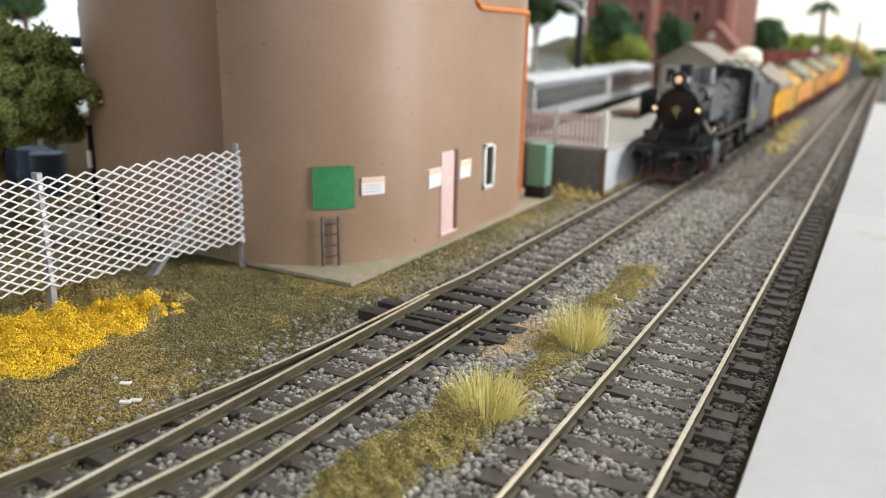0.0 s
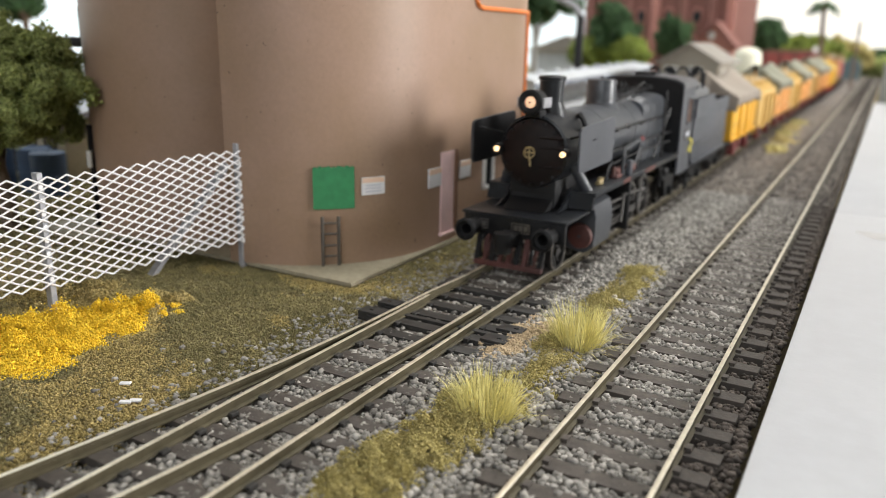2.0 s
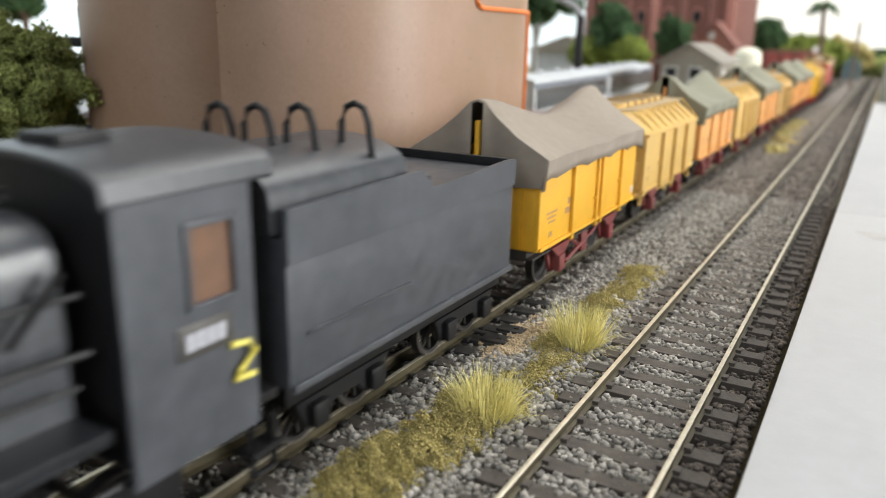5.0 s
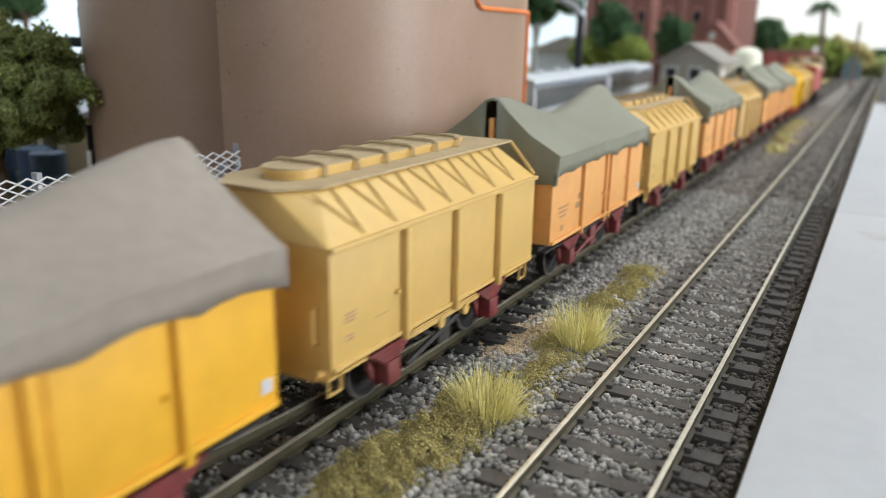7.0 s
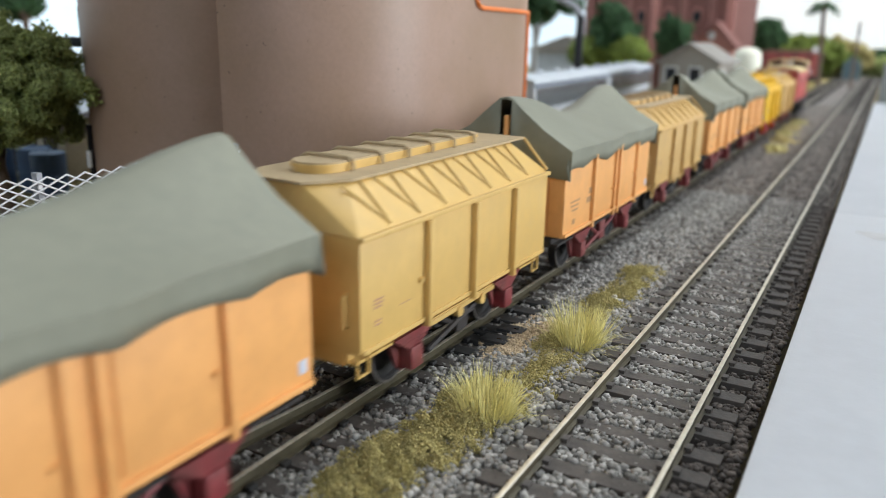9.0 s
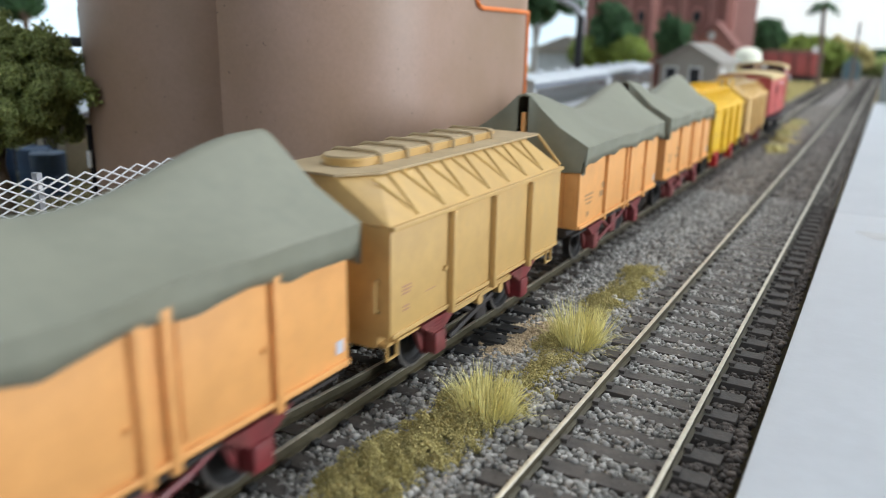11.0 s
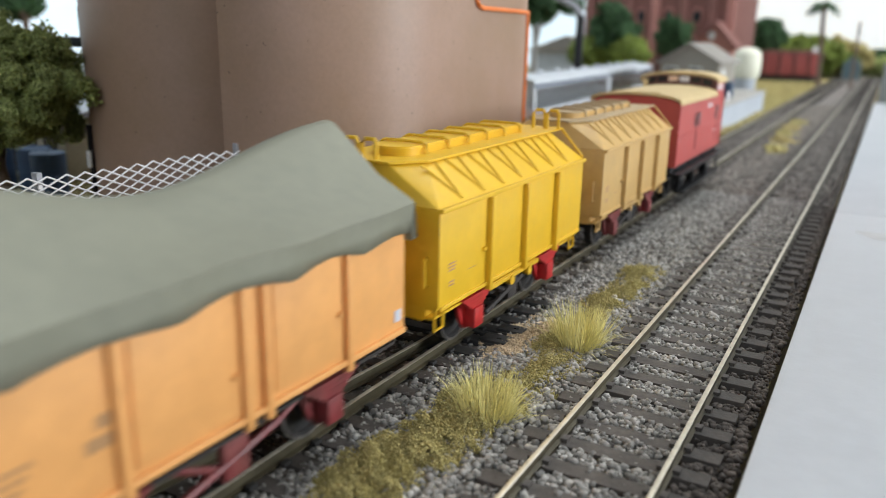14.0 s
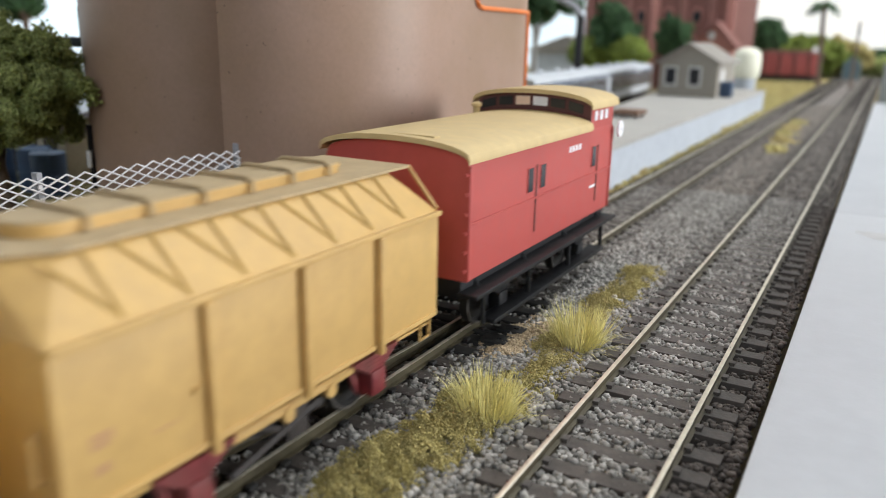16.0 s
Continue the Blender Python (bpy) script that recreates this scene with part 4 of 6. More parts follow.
        # pipes and handrails along the boiler
        for z, x, y0, y1, r in ((33.4, 10.6, 28, 106, .42), (27.4, 11.2, 26, 106, .5), (24.4, 11.8, 40, 104, .36)):
            bm = bmn()
            tube(bm, [(sx * x, y0, z - .5), (sx * x, y0 + 14, z), (sx * (x + .3), (y0 + y1) / 2, z + .2), (sx * (x + .6), y1 - 6, z), (sx * (x + .8), y1, z - .2)], r, 8)
            part("boiler_pipe", bm, "loco_dark", e)
        for y in (34, 46, 58, 72, 86):
            bm = bmn()
            cyl(bm, (sx * 10.4, y, 33.3), .6, 1.6, "x", 8)
            part("handrail_knob", bm, "rod", e)
        bm = bmn()
        tube(bm, [(sx * 13.2, 46, 20), (sx * 13.2, 46, 25), (sx * 12.8, 49, 27.4), (sx * 12.0, 66, 28.4)], .6, 10)
        part("bent_pipe", bm, "loco", e)
        bm = bmn()
        tube(bm, [(sx * 13.0, 58, 20.6), (sx * 12.6, 64, 24.0), (sx * 11.8, 70, 28.2)], .3, 8)
        ip = part("injector_pipe", bm, "loco_grey", e)
        bm = bmn()
        tube(bm, [(sx * 11.8, 69.6, 27.8), (sx * 11.6, 71, 28.8)], .6, 8)
        part("pipe_end", bm, "red_guard", ip, "bright red pipe end")
        bm = bmn()
        box(bm, *sorted((sx * 11.4, sx * 13.8)), 39.5, 44.5, 19.9, 20.9, .3)
        cyl(bm, (sx * 12.6, 42, 21.6), 1.0, 3.0, "y", 12)
        cyl(bm, (sx * 12.6, 39.8, 21.8), .6, 3.2, "z", 10)
        tube(bm, [(sx * 12.6, 44, 21.4), (sx * 12.2, 46, 22.6), (sx * 11.6, 48, 22.2)], .4, 8)
        part("pump", bm, "copper", e, "red-brown lubricator pump on the running board")
        for a, b, c, rr in (((12.8, 44, 20.2), (12.2, 48, 23.6), (11.2, 56, 24.6), .3), ((13.4, 47, 20.2), (13.0, 52, 21.6), (12.4, 60, 21.2), .34),
                            ((11.6, 50, 20.2), (11.6, 54, 22.6), (11.0, 60, 26.2), .28), ((13.0, 62, 20.2), (12.6, 66, 23.2), (11.4, 72, 25.0), .3),
                            ((14.0, 50, 20.0), (14.0, 51, 22.4), (13.4, 58, 23.0), .26), ((12.2, 34, 20.2), (12.0, 36, 22.8), (11.2, 42, 24.6), .3)):
            part("pipework", tube(bmn(), [(sx * q[0], q[1], q[2]) for q in (a, b, c)], rr, 7), "loco_front", e)
        part("gear_casing", box(bmn(), *sorted((sx * 10.4, sx * 13.4)), 52, 60, 19.9, 22.0, .4), "copper", e, "red-brown casing beside the boiler")
        part("gear_stand", box(bmn(), *sorted((sx * 13.9, sx * 15.2)), 47.4, 50.2, 19.8, 24.4, .3), "loco_grey", e, "small grey upright bracket")
        for y0, y1 in ((40, 47), (63, 74)):
            part("rusty_edge", box(bmn(), *sorted((sx * 15.6, sx * 15.76)), y0, y1, 18.5, 19.85), "copper", e, "rusty worn running board edge")
        bm = bmn()
        cyl(bm, (sx * 12.4, 27.2, 20.6), .7, 2.4, "y", 10)
        cyl(bm, (sx * 12.4, 28.6, 20.9), .8, 1.8, "z", 10)
        part("oil_pot", bm, "brass", e, "tiny brass oil pot")
        bm = bmn()
        box(bm, *sorted((sx * 12.2, sx * 12.8)), 93, 94.6, 19.8, 42.2, .15)
        tube(bm, [(sx * 11.6, 86, 20), (sx * 11.6, 94, 28)], .5, 6)
        tube(bm, [(sx * 11.6, 98, 30), (sx * 11.8, 104, 36)], .5, 6)
        part("firebox_stay", bm, "loco_dark", e)
    # fittings on the boiler top
    for x in (-3.2, -1.2, 1.4, 3.4):
        bm = bmn()
        tube(bm, [(x, 66, 40.2), (x * 1.1, 76, 41.0), (x * 1.3, 88, 42.4), (x * 1.4, 104, 42.6)], .32, 6)
        part("top_pipe", bm, "loco_dark", e)
    bm = bmn()
    tube(bm, [(4.6, 66, 41.5), (5.4, 74, 42.0), (6.0, 88, 45.4), (5.0, 94, 44.0), (4.4, 104, 43.4)], .3, 6)
    tube(bm, [(-4.6, 66, 41.5), (-5.4, 76, 43.0), (-6.0, 90, 45.4), (-5.0, 96, 44.0), (-4.4, 104, 43.4)], .3, 6)
    part("whistle_rod", bm, "loco_dark", e)
    for y in (90, 95):
        for x in (-3, 3):
            bm = bmn()
            lathe(bm, [(.9, 40.6), (.9, 43.4), (.5, 43.8), (.6, 44.9)], (x, y, 0), "z", 10)
            part("safety_valve", bm, "loco_dark", e)
    bm = bmn()
    for y in (26,):
        tube(bm, [(5.4, y, 38.6), (6.6, y - 1.5, 39.2), (8.2, y - 2.6, 37.6), (9.4, y - 3, 34.4)], .7, 8)
    part("clack_valve", bm, "loco_dark", e)
    # cab
    roof_o, roof_i = arch(15.6, 42.6, 46.8), arch(15.0, 42.0, 46.1)
    bm = bmn()
    prism(bm, roof_o + roof_i[::-1], "y", 104.2, 127.5)
    part("cab_roof", bm, "loco", e)
    bm = bmn()
    box(bm, -4.2, 3.2, 108.5, 115, 46.4, 47.9, .3)
    part("roof_vent", bm, "loco_dark", e)
    bm = bmn()
    prism(bm, arch(15.0, 42.0, 46.1) + [(-15.0, 20.0), (15.0, 20.0)], "y", 105, 105.7)
    part("cab_front", bm, "loco_dark", e)
    for sx in (-1, 1):
        bm = bmn()
        xs = sorted((sx * 14.6, sx * 15.3))
        o = [bm.verts.new((xs[0], y, z)) for y, z in ((105, 11.2), (123.6, 11.2), (123.6, 42.4), (105, 42.4))]
        w = [bm.verts.new((xs[0], y, z)) for y, z in ((114, 29.6), (120.5, 29.6), (120.5, 38.4), (114, 38.4))]
        for k in range(4):
            bm.faces.new((o[k], o[(k + 1) % 4], w[(k + 1) % 4], w[k]))
        ext = bmesh.ops.extrude_face_region(bm, geom=bm.faces[:])
        bmesh.ops.translate(bm, vec=(xs[1] - xs[0], 0, 0), verts=[v for v in ext["geom"] if isinstance(v, bmesh.types.BMVert)])
        side = part("cab_side", bm, "loco_grey", e, "faded grey cab side sheet")
        bm = bmn()
        box(bm, *sorted((sx * 14.7, sx * 15.0)), 114, 120.5, 29.6, 38.4)
        part("pane", bm, "rust_edge", side, "brownish cab window pane")
        bm = bmn()
        for b in ((113.4, 114.1, 29.2, 38.8), (120.4, 121.1, 29.2, 38.8), (113.4, 121.1, 29.0, 29.7), (113.4, 121.1, 38.3, 39.0)):
            box(bm, *sorted((sx * 15.2, sx * 15.7)), *b, .1)
        part("window_frame", bm, "loco_grey", side)
        bm = bmn()
        box(bm, *sorted((sx * 15.3, sx * 15.6)), 111.6, 119.6, 23.6, 27.6, .15)
        pl = part("cab_plate", bm, "rod", side, "pale metal cab number plate")
        for k in range(4):
            part("raised_figure", box(bmn(), *sorted((sx * 15.55, sx * 15.7)), 112.8 + k * 1.5, 113.7 + k * 1.5, 24.6, 26.6), "print_grey", pl)
        bm = bmn()
        tube(bm, [(sx * 15.6, 119.2, 23.2), (sx * 16.0, 121.6, 23.0), (sx * 16.2, 122.4, 21.8), (sx * 16.0, 120.0, 19.6), (sx * 15.8, 119.4, 18.8), (sx * 16.0, 122.4, 18.6)], .42, 8)
        part("yellow_hose", bm, "yellow_hose", e, "loose yellow wire loop below the cab")
        bm = bmn()
        tube(bm, [(sx * 14.8, 122.4, 11), (sx * 14.8, 122.4, 3.6), (sx * 14.8, 126.4, 3.6), (sx * 14.8, 126.4, 11)], .6, 6)
        box(bm, *sorted((sx * 12.6, sx * 15.6)), 121.8, 127.4, 6.4, 7.2)
        part("cab_step", bm, "loco_dark", e)
        bm = bmn()
        prism(bm, [(94, 10.5), (108, 10.5), (107, 4.6), (103, 3.0), (97, 3.4), (95, 5.4)], "x", sx * 11.4, sx * 12.6)
        cyl(bm, (sx * 13.0, 101, 5.4), 1.8, 2.0, "x", 14)
        part("trailing_frame", bm, "loco_dark", e)
        bm = bmn()
        tube(bm, [(sx * 13.6, 84, 18), (sx * 13.6, 92, 11.6), (sx * 13.6, 104, 12)], .55, 8)
        tube(bm, [(sx * 13.4, 88, 18), (sx * 13.4, 89, 9.6)], .6, 8)
        cyl(bm, (sx * 13.2, 93.5, 14.2), 1.5, 5, "y", 12)
        part("injector", bm, "loco_dark", e)
    bm = bmn()
    box(bm, -13.6, 13.6, 106, 118, 14, 30, .3)
    box(bm, -14.4, 14.4, 105.8, 128, 12.6, 14.0, .2)
    part("cab_floor", bm, "loco_dark", e)
    for o in e.children:
        n = o.name.split(".")[0]
        if n.startswith("cab_") or n in ("roof_vent", "yellow_hose", "injector"):
            o.location.y += 2.5 * S
        elif n == "trailing_frame":
            o.location.y += 8 * S
    for o in e.children:
        n = o.name.split(".")[0]
        if n in ("smokebox_door", "headlamp", "marker_lamp"):
            o.location.y -= 1.9 * S
        elif n in ("front_deck", "buffer_beam", "buffer", "brake_hose", "coupler", "cow_catcher"):
            o.location.y -= 2.4 * S
            o.location.z -= .4 * S
    # wheels
    for y, r, s, th in ((6.0, 5.2, 10, 0), (37, 7.2, 14, 2.9), (53, 7.2, 14, 2.9), (69, 7.2, 14, 2.9), (85, 7.2, 14, 2.9), (109, 5.4, 10, 0)):
        wheelset(e, y, r, s, throw=th)
    TRAIN.append((e, off))

    t = thing("tender", "weathered grey-black locomotive tender with a high coal bunker", "tender")
    bm = bmn()
    box(bm, -14.8, 14.8, 0, 69, 12.4, 33.6, .5)
    part("tank", bm, "loco_grey", t)
    for sx in (-1, 1):
        bm = bmn()
        prism(bm, [(0, 30), (0, 37.4), (33, 38.0), (36.5, 34.6), (66, 35.4), (69, 35.2), (69, 30)], "x", sx * 14.3, sx * 15.2)
        part("bunker_side", bm, "loco_grey", t)
        bm = bmn()
        box(bm, *sorted((sx * 14.6, sx * 15.5)), .4, 68.6, 12.0, 13.2, .15)
        part("sill", bm, "loco_grey", t)
        bm = bmn()
        box(bm, *sorted((sx * 14.8, sx * 15.15)), 4, 30, 19.4, 20.0, .08)
        part("side_strip", bm, "loco", t)
        for yc in (14.5, 53):
            bm = bmn()
            prism(bm, [(yc - 11.5, 8.6), (yc + 11.5, 8.6), (yc + 9.6, 4.2), (yc + 5, 4.0), (yc + 3, 6.0), (yc - 3, 6.0), (yc - 5, 4.0), (yc - 9.6, 4.2)], "x", sx * 11.8, sx * 13.0)
            for y in (yc - 7.2, yc + 7.2):
                box(bm, *sorted((sx * 12.6, sx * 14.4)), y - 1.8, y + 1.8, 4.0, 7.8, .4)
            part("bogie_frame", bm, "loco_dark", t)
    bm = bmn()
    box(bm, -13.0, 13.0, 1, 68, 8.8, 12.4, .3)
    part("tender_frame", bm, "loco_dark", t)
    bm = bmn()
    hood_o = arch(13.4, 37.4, 43.4, bulge=.7)
    prism(bm, hood_o + [(-13.4, 34), (13.4, 34)], "y", -1.0, 31)
    part("coal_hood", bm, "loco", t)
    bm = bmn()
    box(bm, -14.3, 14.3, 67.4, 68.6, 33, 35.4, .2)
    part("bunker_end", bm, "loco_dark", t)
    bm = bmn()
    box(bm, -14.2, 14.2, 36, 37, 33.4, 36.4, .2)
    part("coal_plate", bm, "loco_dark", t)
    for x, y in ((-5, 9), (0.5, 11), (5, 15), (9, 23)):
        bm = bmn()
        tube(bm, [(x - 2.6, y, 38), (x - 2.5, y, 46), (x - 1.6, y, 48.2), (x, y, 48.9), (x + 1.6, y, 48.2), (x + 2.5, y, 46), (x + 2.8, y + 1, 38)], .55, 8)
        part("hose_hoop", bm, "loco_dark", t)
    for y in (7.3, 21.7, 45.8, 60.2):
        wheelset(t, y, 5.3, 9)
    bm = bmn()
    lumps = rng.uniform((-13, 21, 33.4), (13, 39, 35.2), (260, 3))
    coal = new("coal", scatter_mesh("coal", lumps, rng.uniform(1.2, 2.6, 260), "loco_dark"))
    coal.parent = t
    tagged(coal, "heap of black coal", kind="stuff")
    bm.free()
    TRAIN.append((t, off + 132.5))


locomotive(-220)


def guard_van(off):
    L = 82.0
    v = thing("guard_van", "red wooden guard's van with a cream roof and raised lookout", "guard van", group="wagons of the grain train")
    bm = bmn()
    prism(bm, arch(15.8, 36.8, 40.0, bulge=.8) + [(-15.8, 15.0), (15.8, 15.0)], "y", 0, L)
    part("body", bm, "van_red", v)
    bm = bmn()
    prism(bm, arch(16.7, 37.9, 41.2, bulge=.8) + arch(16.6, 37.1, 40.2, bulge=.8)[::-1], "y", -1.4, 64)
    roof = part("roof", bm, "van_roof", v, "plain cream arched roof")
    bm = bmn()
    box(bm, -1, 8, 1, 3.0, 40.2, 41.3, .2)
    part("roof_strip", bm, "van_roof", roof)
    bm = bmn()
    prism(bm, arch(15.6, 42.4, 45.4, bulge=.8) + [(-15.6, 36), (15.6, 36)], "y", 64.6, L - .1)
    cup = part("lookout", bm, "van_red", v)
    bm = bmn()
    prism(bm, arch(16.6, 43.0, 46.6, bulge=.8) + arch(16.5, 42.2, 45.5, bulge=.8)[::-1], "y", 62.6, L + 1.6)
    part("lookout_roof", bm, "van_roof", v, "cream roof over the lookout")
    # lookout front: brown frame with six panes following the arch
    lo = arch(15.7, 38.6, 41.4, bulge=.8)
    bm = bmn()
    up = arch(15.7, 42.3, 45.4, bulge=.8)
    prism(bm, up + lo[::-1], "y", 63.9, 64.6)
    fr = part("window_frame", bm, "van_trim", cup, "dark brown lookout window frame")
    for k in range(6):
        x0, x1 = -14.2 + k * 4.8, -14.2 + k * 4.8 + 3.9
        zz = lambda x: 39.6 + 2.9 * max(0, 1 - (x / 15.7) ** 2) ** .5
        bm = bmn()
        prism(bm, [(x0, zz(x0)), (x1, zz(x1)), (x1, zz(x1) + 2.2), (x0, zz(x0) + 2.2)], "y", 63.6, 63.95)
        part("pane", bm, "paper" if k in (3,) else ("peach" if k == 2 else "window_dark"), fr)
    for sx in (-1, 1):
        for y in (26.2, 32.8, 66.0):
            bm = bmn()
            h = (27.4, 32.8) if y < 60 else (27.6, 33.0)
            box(bm, *sorted((sx * 15.7, sx * 16.0)), y, y + 3.0, *h, .1)
            wf = part("window_frame", bm, "van_red", v)
            bm = bmn()
            box(bm, *sorted((sx * 15.9, sx * 16.08)), y + .25, y + 2.75, h[0] + .2, h[1] - .2)
            part("pane", bm, "window_dark", wf, "dark window pane")
        for y in (67.0, 71.0, 75.0):
            bm = bmn()
            box(bm, *sorted((sx * 15.5, sx * 15.75)), y, y + 2.2, 39.2, 41.6)
            part("pane", bm, "paper", cup, "pale lookout side pane")
        bm = bmn()
        box(bm, *sorted((sx * 15.8, sx * 16.1)), 0.2, L - .2, 25.6, 26.1, .08)
        part("belt_rail", bm, "van_red", v)
        for y in (30.8, 70.4):
            bm = bmn()
            box(bm, *sorted((sx * 15.8, sx * 16.0)), y, y + .45, 18.2, 33)
            part("door_edge", bm, "van_trim", v)
        for y in (.1, L - .9):
            bm = bmn()
            box(bm, *sorted((sx * 15.5, sx * 16.15)), y, y + .8, 15, 36.6, .15)
            part("corner_post", bm, "van_red", v)
        for k in range(6):
            bm = bmn()
            cyl(bm, (sx * 15.4, -.2, 17 + k * 3.6), .4, .8, "y", 8)
            part("bolt", bm, "van_red", v)
        for y in (50, 52, 54.2, 56.4):
            bm = bmn()
            box(bm, *sorted((sx * 15.8, sx * 15.9)), y, y + 1.4, 33.2, 34.6)
            part("lettering_bar", bm, "paper", v, "small white lettering block")
        bm = bmn()
        box(bm, *sorted((sx * 15.8, sx * 15.9)), 66, 70, 22.2, 22.8)
        part("lettering_bar", bm, "paper", v)
        for z, x in ((12.0, 18.6), (4.6, 18.2)):
            bm = bmn()
            box(bm, *sorted((sx * 14.4, sx * x)), -.6 if z > 6 else 8, L - .4 if z > 6 else L - 8, z, z + .9, .12)
            part("footboard", bm, "loco_dark", v, "black wooden footboard")
        for y in (6, 28, 52, 76):
            bm = bmn()
            tube(bm, [(sx * 14.0, y, 14), (sx * 16.4, y, 12), (sx * 16.6, y, 5.0)], .5, 6)
            part("footboard_hanger", bm, "loco_dark", v)
        for y in (18, 64):
            axle_guard(v, sx, y, "loco_dark")
    bm = bmn()
    box(bm, -14.6, 14.6, .3, L - .3, 11.2, 15.0, .3)
    part("underframe", bm, "loco_dark", v)
    for y in (18, 64):
        wheelset(v, y, 5.6)
    for y, d in ((.4, -1), (L - .4, 1)):
        bm = bmn()
        box(bm, -2.2, 2.2, *sorted((y, y + d * 5.2)), 6.8, 9.4, .4)
        part("coupler", bm, "under", v)
    bm = bmn()
    lathe(bm, [(2.2, 0), (2.2, .6), (.4, .7)], (17.2, L + 1.0, 36), "x", 18)
    part("tail_disc", bm, "paper", v, "round white tail disc")
    bm = bmn()
    lathe(bm, [(.9, 38.6), (.9, 41.6), (1.3, 41.8), (1.3, 42.6), (.4, 43)], (-13, 58, 0), "z", 14)
    part("roof_vent", bm, "van_roof", v)
    TRAIN.append((v, off))


guard_van(829)
# ---- silos, fence, platform ----
def stadium(cx, y0, y1, r, n=64):
    pts = [(cx + r * math.cos(a), y1 + r * math.sin(a)) for a in [math.pi * k / n for k in range(n + 1)]]
    return pts + [(cx + r * math.cos(a), y0 + r * math.sin(a)) for a in [math.pi + math.pi * k / n for k in range(n + 1)]]


silo = thing("grain_silo", "tall tan-brown rounded concrete grain silo on a pale slab", "silo")
outline = [(-78 + 44 * math.cos(a), 243.5 + 44 * math.sin(a)) for a in [math.pi * .75 * (1 - k / 40) for k in range(41)]]
outline += [(-78 + 44 * math.cos(a), 190 + 44 * math.sin(a)) for a in [-radians(83.6) * k / 48 for k in range(49)]]
outline += [(-74.4, 147.6), (-90, 184), (-104, 240)]
part("body", prism(bmn(), outline, "z", -2.2, 190), "silo", silo)
bm = bmn()
box(bm, -124, -33, 148, 292, -3.35, -2.2, .2)
part("base_slab", bm, "slab", silo, "pale card base slab with a worn edge")


# Added near-black plinth stands in for the shadow gap below the slab.
part("plinth", box(bmn(), -123, -35.2, 150, 290, GZ - .5, -3.35), "under", silo, "recessed plinth coloured dark for the slab's shadow gap")


def on_curve(deg, z, out=0.0):
    return (-78 + (44 + out) * math.cos(radians(deg)), 190 + (44 + out) * math.sin(radians(deg)), z)


def curved_panel(d0, d1, z0, z1, out, thick, n=10):
    bm = bmn()
    inn = [on_curve(d0 + (d1 - d0) * k / n, 0, out - thick)[:2] for k in range(n + 1)]
    ext = [on_curve(d0 + (d1 - d0) * k / n, 0, out)[:2] for k in range(n + 1)]
    return prism(bm, ext + inn[::-1], "z", z0, z1)


hp = part("green_hatch", curved_panel(-51.8, -37.4, 13.5, 24.7, 0.6, .8), "green", silo, "green painted hatch panel with ragged edges")
for k in range(9):
    part("ragged_edge", curved_panel(-51.4 + k * 1.55, -50.5 + k * 1.55 + (k % 3) * .3, 24.6, 24.9 + .25 * (k % 2), 0.65, .5, 2), "green", hp)
sign = part("paper_notice", curved_panel(-34.7, -25.8, 16.8, 21.6, 0.45, .6), "paper", silo, "white paper notice with an orange heading")
part("heading", curved_panel(-34.5, -26.0, 20.2, 21.5, 0.52, .1), "peach", sign, "faded orange heading strip")
for z in (17.6, 18.5, 19.3):
    part("text_bar", curved_panel(-33.4, -27.4, z, z + .3, 0.52, .1), "print_grey", sign)
lad = thing("ladder", "small dark grey ladder against the silo wall", "ladder")
for d in (-48.9, -43.4):
    bm = bmn()
    p = on_curve(d, 0, 1.2)
    box(bm, p[0] - .35, p[0] + .35, p[1] - .35, p[1] + .35, -2.2, 11.6, .1)
    part("rail", bm, "ladder", lad)
for z in (0.6, 3.6, 6.8, 9.8):
    bm = bmn()
    tube(bm, [on_curve(-48.9, z, 1.2), on_curve(-43.4, z, 1.2)], .3, 6)
    part("rung", bm, "ladder", lad)
WX = -34.0
bm = bmn()
box(bm, WX - .5, WX + .5, 194.3, 202.0, 0.9, 25.6, .15)
dr = part("door", bm, "pink", silo, "faded pink painted door")
bm = bmn()
box(bm, WX - .5, WX + 1.1, 202.0, 203.6, 0.9, 25.8, .12)
part("door_jamb", bm, "rust_edge", dr, "dark brown door jamb")
bm = bmn()
box(bm, WX - .5, WX + 1.2, 193.8, 203.6, 0.2, 0.95, .1)
part("door_sill", bm, "pink", dr)
for y, z0 in ((187.2, 15.9), (206.0, 16.0)):
    bm = bmn()
    box(bm, WX - .3, WX + .35, y, y + 7.2, z0, z0 + 5.6, .08)
    sg = part("paper_notice", bm, "paper", silo, "small white paper notice beside the door")
    bm = bmn()
    box(bm, WX + .3, WX + .42, y + .1, y + 7.1, z0 + 3.9, z0 + 5.5)
    part("heading", bm, "peach", sg, "faded orange heading strip")
for b in ((222.0, 223.4, 10.2, 25.0), (228.6, 229.9, 10.2, 25.0), (222.0, 229.9, 10.0, 11.2), (222.0, 229.9, 24.0, 25.0)):
    bm = bmn()
    box(bm, WX - .4, WX + .8, *b, .08)
    part("window_frame", bm, "white_paint", silo, "white window frame")
bm = bmn()
box(bm, WX - .4, WX + .2, 223.3, 228.7, 11.0, 24.2)
part("pane", bm, "window_dark", silo, "black narrow window pane")


def far_curve(deg, z, out=0.8):
    return (-78 + (44 + out) * math.cos(radians(deg)), 243.5 + (44 + out) * math.sin(radians(deg)), z)


